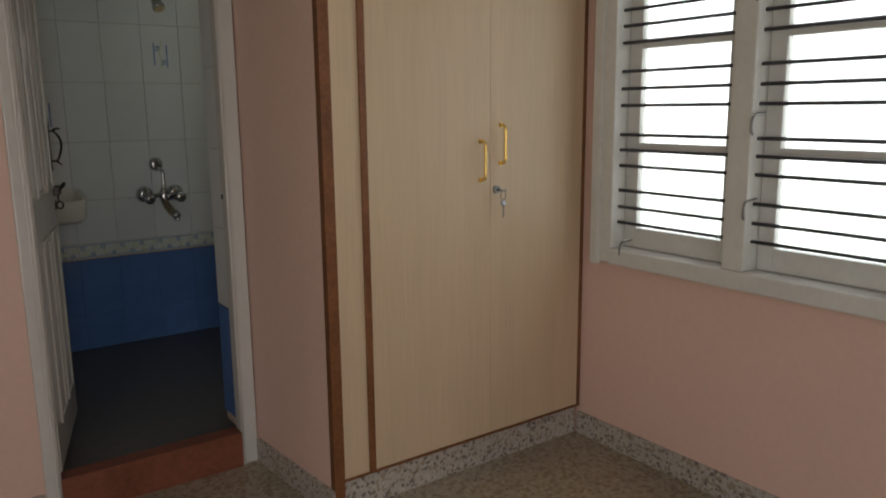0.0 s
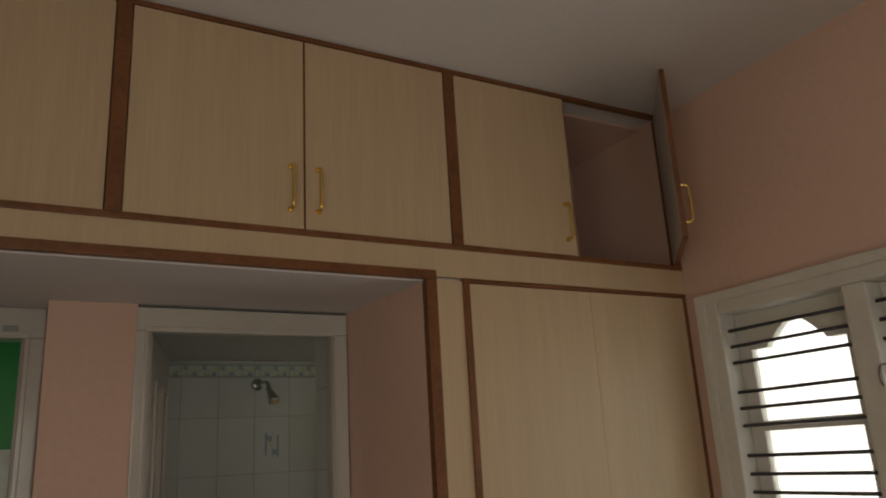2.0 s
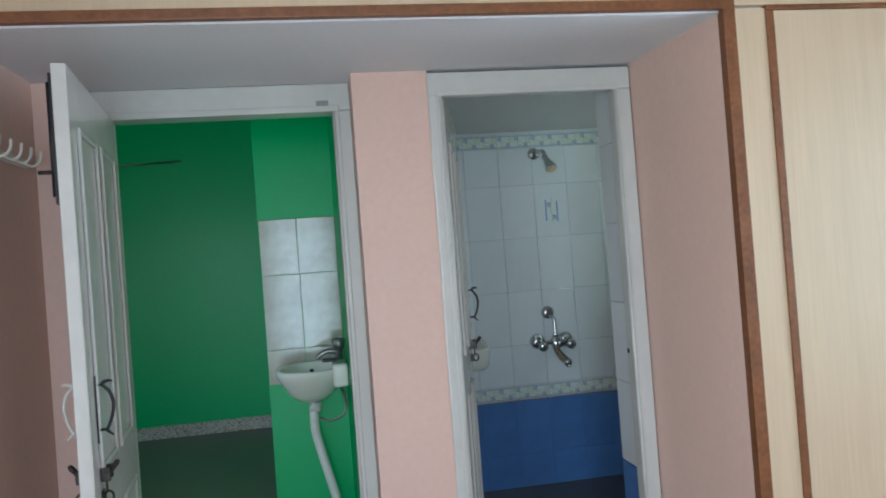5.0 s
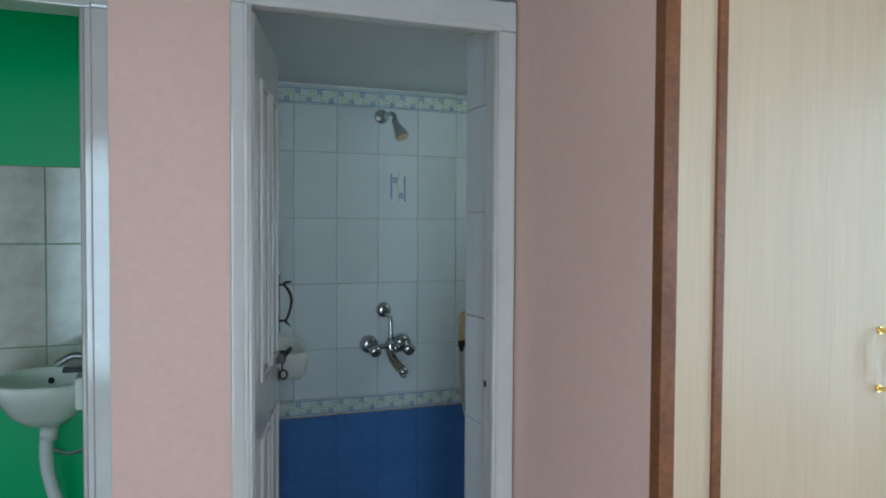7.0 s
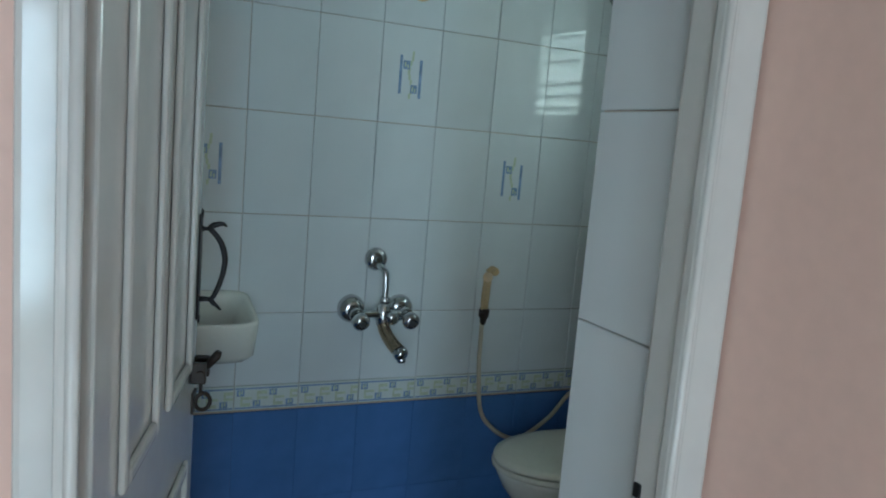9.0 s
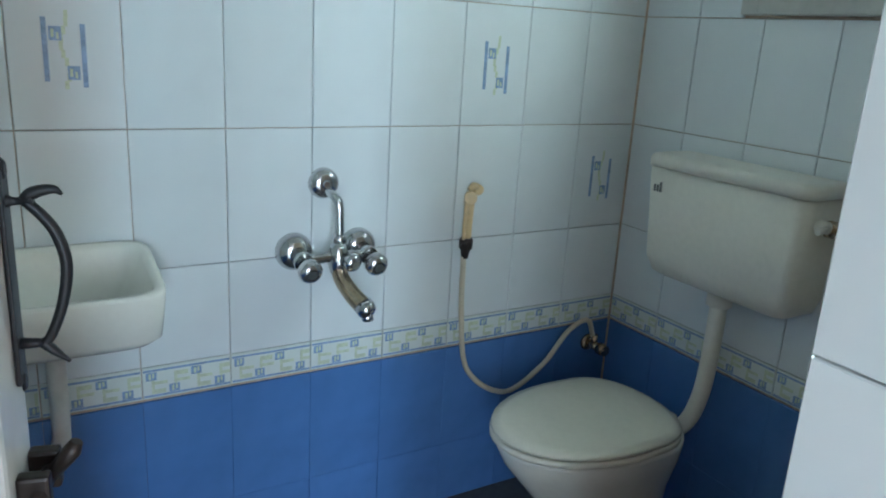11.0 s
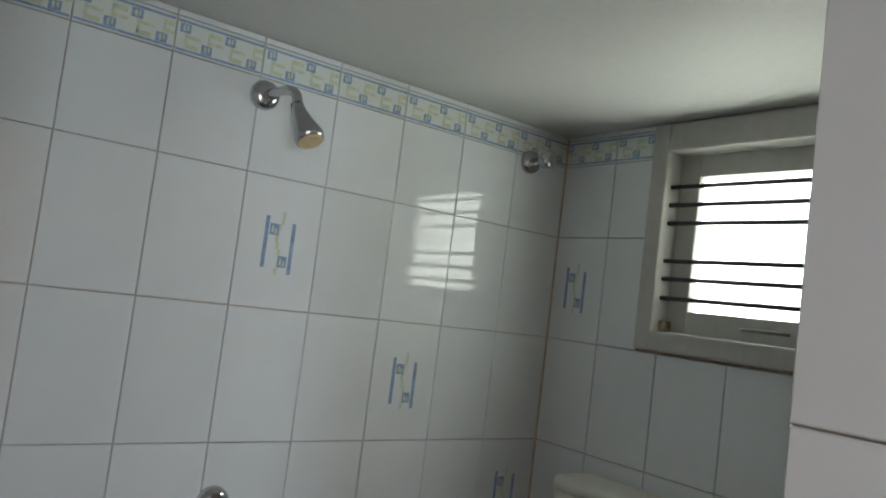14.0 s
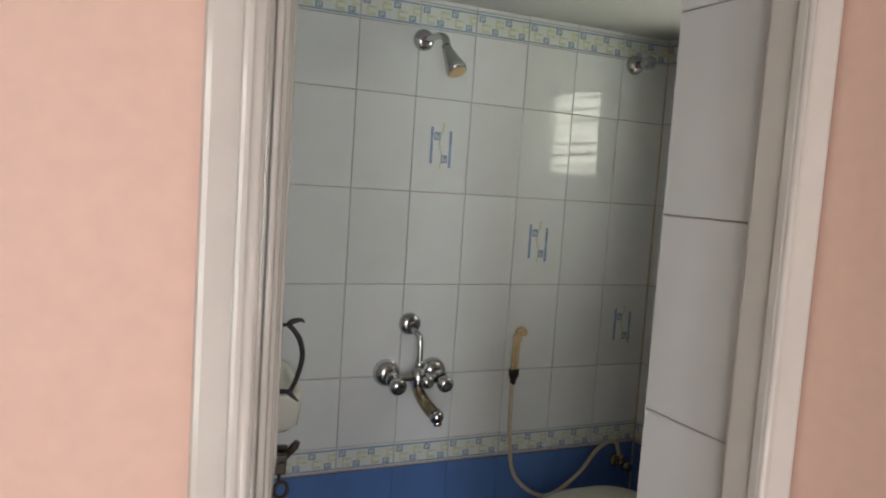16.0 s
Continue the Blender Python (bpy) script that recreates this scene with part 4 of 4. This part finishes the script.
def tile_mesh(w, h, mat):
    key = (round(w, 3), round(h, 3), mat.name)
    if key not in MESHES:
        bm = bmesh.new()
        c, d = (0.0007 if mat is BLUETILE else 0.0016), 0.008
        g = 0.0003 if mat is BLUETILE else 0.001
        a = [bm.verts.new(p) for p in ((g, 0, g), (w - g, 0, g), (w - g, 0, h - g), (g, 0, h - g))]
        b = [bm.verts.new((p.co.x, -d + c, p.co.z)) for p in a]
        t = [bm.verts.new((min(max(p.co.x, g + c), w - g - c), -d, min(max(p.co.z, g + c), h - g - c))) for p in a]
        for r, s in ((a, b), (b, t)):
            for k in range(4):
                bm.faces.new((r[k], r[(k + 1) % 4], s[(k + 1) % 4], s[k]))
        bm.faces.new(t)
        MESHES[key] = mesh_of("tile", bm, mat)
    return MESHES[key]


def print_mesh(kind, w):
    key = (kind, round(w, 3))
    if key not in MESHES:
        blue, pale = bmesh.new(), bmesh.new()
        if kind == "motif":
            for x, z in ((0.060, 0.092), (0.126, 0.082)):
                box(blue, x, x + 0.009, -0.0088, -0.0079, z, z + 0.118)
            for x, z in ((0.072, 0.168), (0.100, 0.096)):
                box(blue, x, x + 0.022, -0.0087, -0.0079, z, z + 0.026)
                box(pale, x + 0.004, x + 0.009, -0.0091, -0.0079, z + 0.006, z + 0.021)
                box(pale, x + 0.013, x + 0.017, -0.0091, -0.0079, z + 0.003, z + 0.015)
            for k in range(10):
                u = 0.078 + k * 0.0145
                x = 0.094 + 0.006 * math.sin(k * 0.9)
                box(pale, x, x + 0.007, -0.0084, -0.0079, u, u + 0.0155)
        else:
            def bit(bm, x0, x1, depth, z0, z1):
                if x0 < w - 0.006:
                    box(bm, x0, min(x1, w - 0.003), -depth, -0.0079, z0, z1)
            for z in (0.005, 0.066):
                bit(blue, 0.003, 0.197, 0.0088, z, z + 0.005)
            for x, hi in ((0.008, 1), (0.057, 0), (0.106, 1), (0.158, 0)):
                z = 0.045 if hi else 0.011
                bit(blue, x, x + 0.023, 0.0088, z, z + 0.019)
                bit(pale, x + 0.006, x + 0.011, 0.0091, z + 0.003, z + 0.016)
                bit(pale, x + 0.014, x + 0.018, 0.0091, z + 0.006, z + 0.017)
            for x, hi in ((0.034, 0), (0.083, 1), (0.133, 0), (0.184, 1)):
                z = 0.050 if hi else 0.012
                bit(pale, x - 0.014, x + 0.016, 0.0086, z, z + 0.010)
                bit(pale, x - 0.014, x - 0.008, 0.0086, 0.014, 0.060)
                bit(pale, x - 0.008, x + 0.020, 0.0086, 0.034, 0.041)
        MESHES[key] = (mesh_of("blue_print", blue, BLUEPRINT), mesh_of("pale_print", pale, PALEPRINT))
    return MESHES[key]


JIT = random.Random(5)


def lay(wall, m, u0, u1, w, h, mat, kind=""):
    """One tile on a wall whose frame is m (x along, -y out of the wall, z up)."""
    ob = new("tile", tile_mesh(w, h, mat))
    ob.parent = wall
    ob.matrix_basis = m @ pose(u0, 0, u1, JIT.uniform(-0.10, 0.10), 0, JIT.uniform(-0.12, 0.12))
    if kind and (w > 0.18 or kind != "motif"):
        for me in print_mesh("motif" if kind == "motif" else "border", w):
            o = new(me.name, me)
            o.parent = ob
    return ob


ROWS_Z = ((0.10, 0.285, "blue"), (0.285, 0.583, "blue"), (0.590, 0.668, "band"), (0.668, 0.893, "white"), (0.893, 1.193, "white"), (1.193, 1.493, "white"), (1.493, 1.792, "white"), (1.792, 2.006, "white"), (2.006, 2.084, "border"), (2.084, 2.099, "cap"))


def tiled(wall, m, cuts, motifs=(), hole=None):
    for k, (a, b) in enumerate(zip(cuts, cuts[1:])):
        for z0, z1, what in ROWS_Z:
            w, h = b - a, z1 - z0
            if hole and b > hole[0] + 0.01 and a < hole[1] - 0.01 and z1 > hole[2] + 0.02 and z0 < hole[3] - 0.01:
                spans = []
                if a < hole[0] - 0.01:
                    spans.append((a, hole[0]))
                if b > hole[1] + 0.01:
                    spans.append((hole[1], b))
                for p, q in spans:
                    lay(wall, m, p, z0, q - p, h, BORDER if what == "border" else TILE, "border" if what == "border" else "")
                continue
            mat = {"blue": BLUETILE, "band": BORDER, "border": BORDER}.get(what, TILE)
            kind = what if what in ("band", "border") else ("motif" if (k, round(z0, 2)) in motifs else "")
            lay(wall, m, a, z0, w, h, mat, kind)


xs = [BX0, 0.580] + [0.780 + 0.1965 * k for k in range(7)] + [BX1]
tiled(wall_back, Matrix.Translation((0, BY1, 0)), xs, {(4, 1.49), (6, 1.19), (8, 0.89), (1, 1.19)})
right = [0, 0.2, 0.4, 0.6, 0.8, 1.0, 1.2, BY1 - YB - 0.012]
tiled(wall_right, pose(BX1, BY1, 0, 0, 0, -90), right, {(0, 1.49)}, (BY1 - VY1, BY1 - VY0, VZ0, VZ1 + 0.05))
left = [0, 0.14, 0.34, 0.54, 0.74, 0.94, 1.14, BY1 - YB]
tiled(wall_left, pose(BX0, YB, 0, 0, 0, 90), left)
m = pose(1.056, YB, 0, 0, 0, -90)
for z0, z1, mat in ((0.14, 0.585, BLUETILE), (0.59, 0.90, TILE), (0.90, 1.203, TILE), (1.203, 1.503, TILE), (1.503, 1.803, TILE), (1.803, 2.02, TILE)):
    lay(wall_reveal, m, 0.0, z0, 0.188, z1 - z0, mat)

boxes("corner_joint", GROUT, wall_back, (BX1 - 0.0125, BX1 - 0.0065, BY1 - 0.0125, BY1 - 0.0065, 0.10, 2.09), bev=0.002, label="brown stained corner joint")
boxes("corner_joint", GROUT, wall_back, (BX0 + 0.0065, BX0 + 0.0125, BY1 - 0.0125, BY1 - 0.0065, 0.10, 2.09), bev=0.002)
panel_wall = bpy.data.objects["wall_hall_panel"]
for x0, x1 in ((-0.322, -0.150), (-0.150, 0.029)):
    for z0, z1 in ((0.89, 1.05), (1.05, 1.395), (1.395, 1.655)):
        lay(panel_wall, Matrix.Translation((0, 3.5, 0)), x0, z0, x1 - x0, z1 - z0, MARBLE)
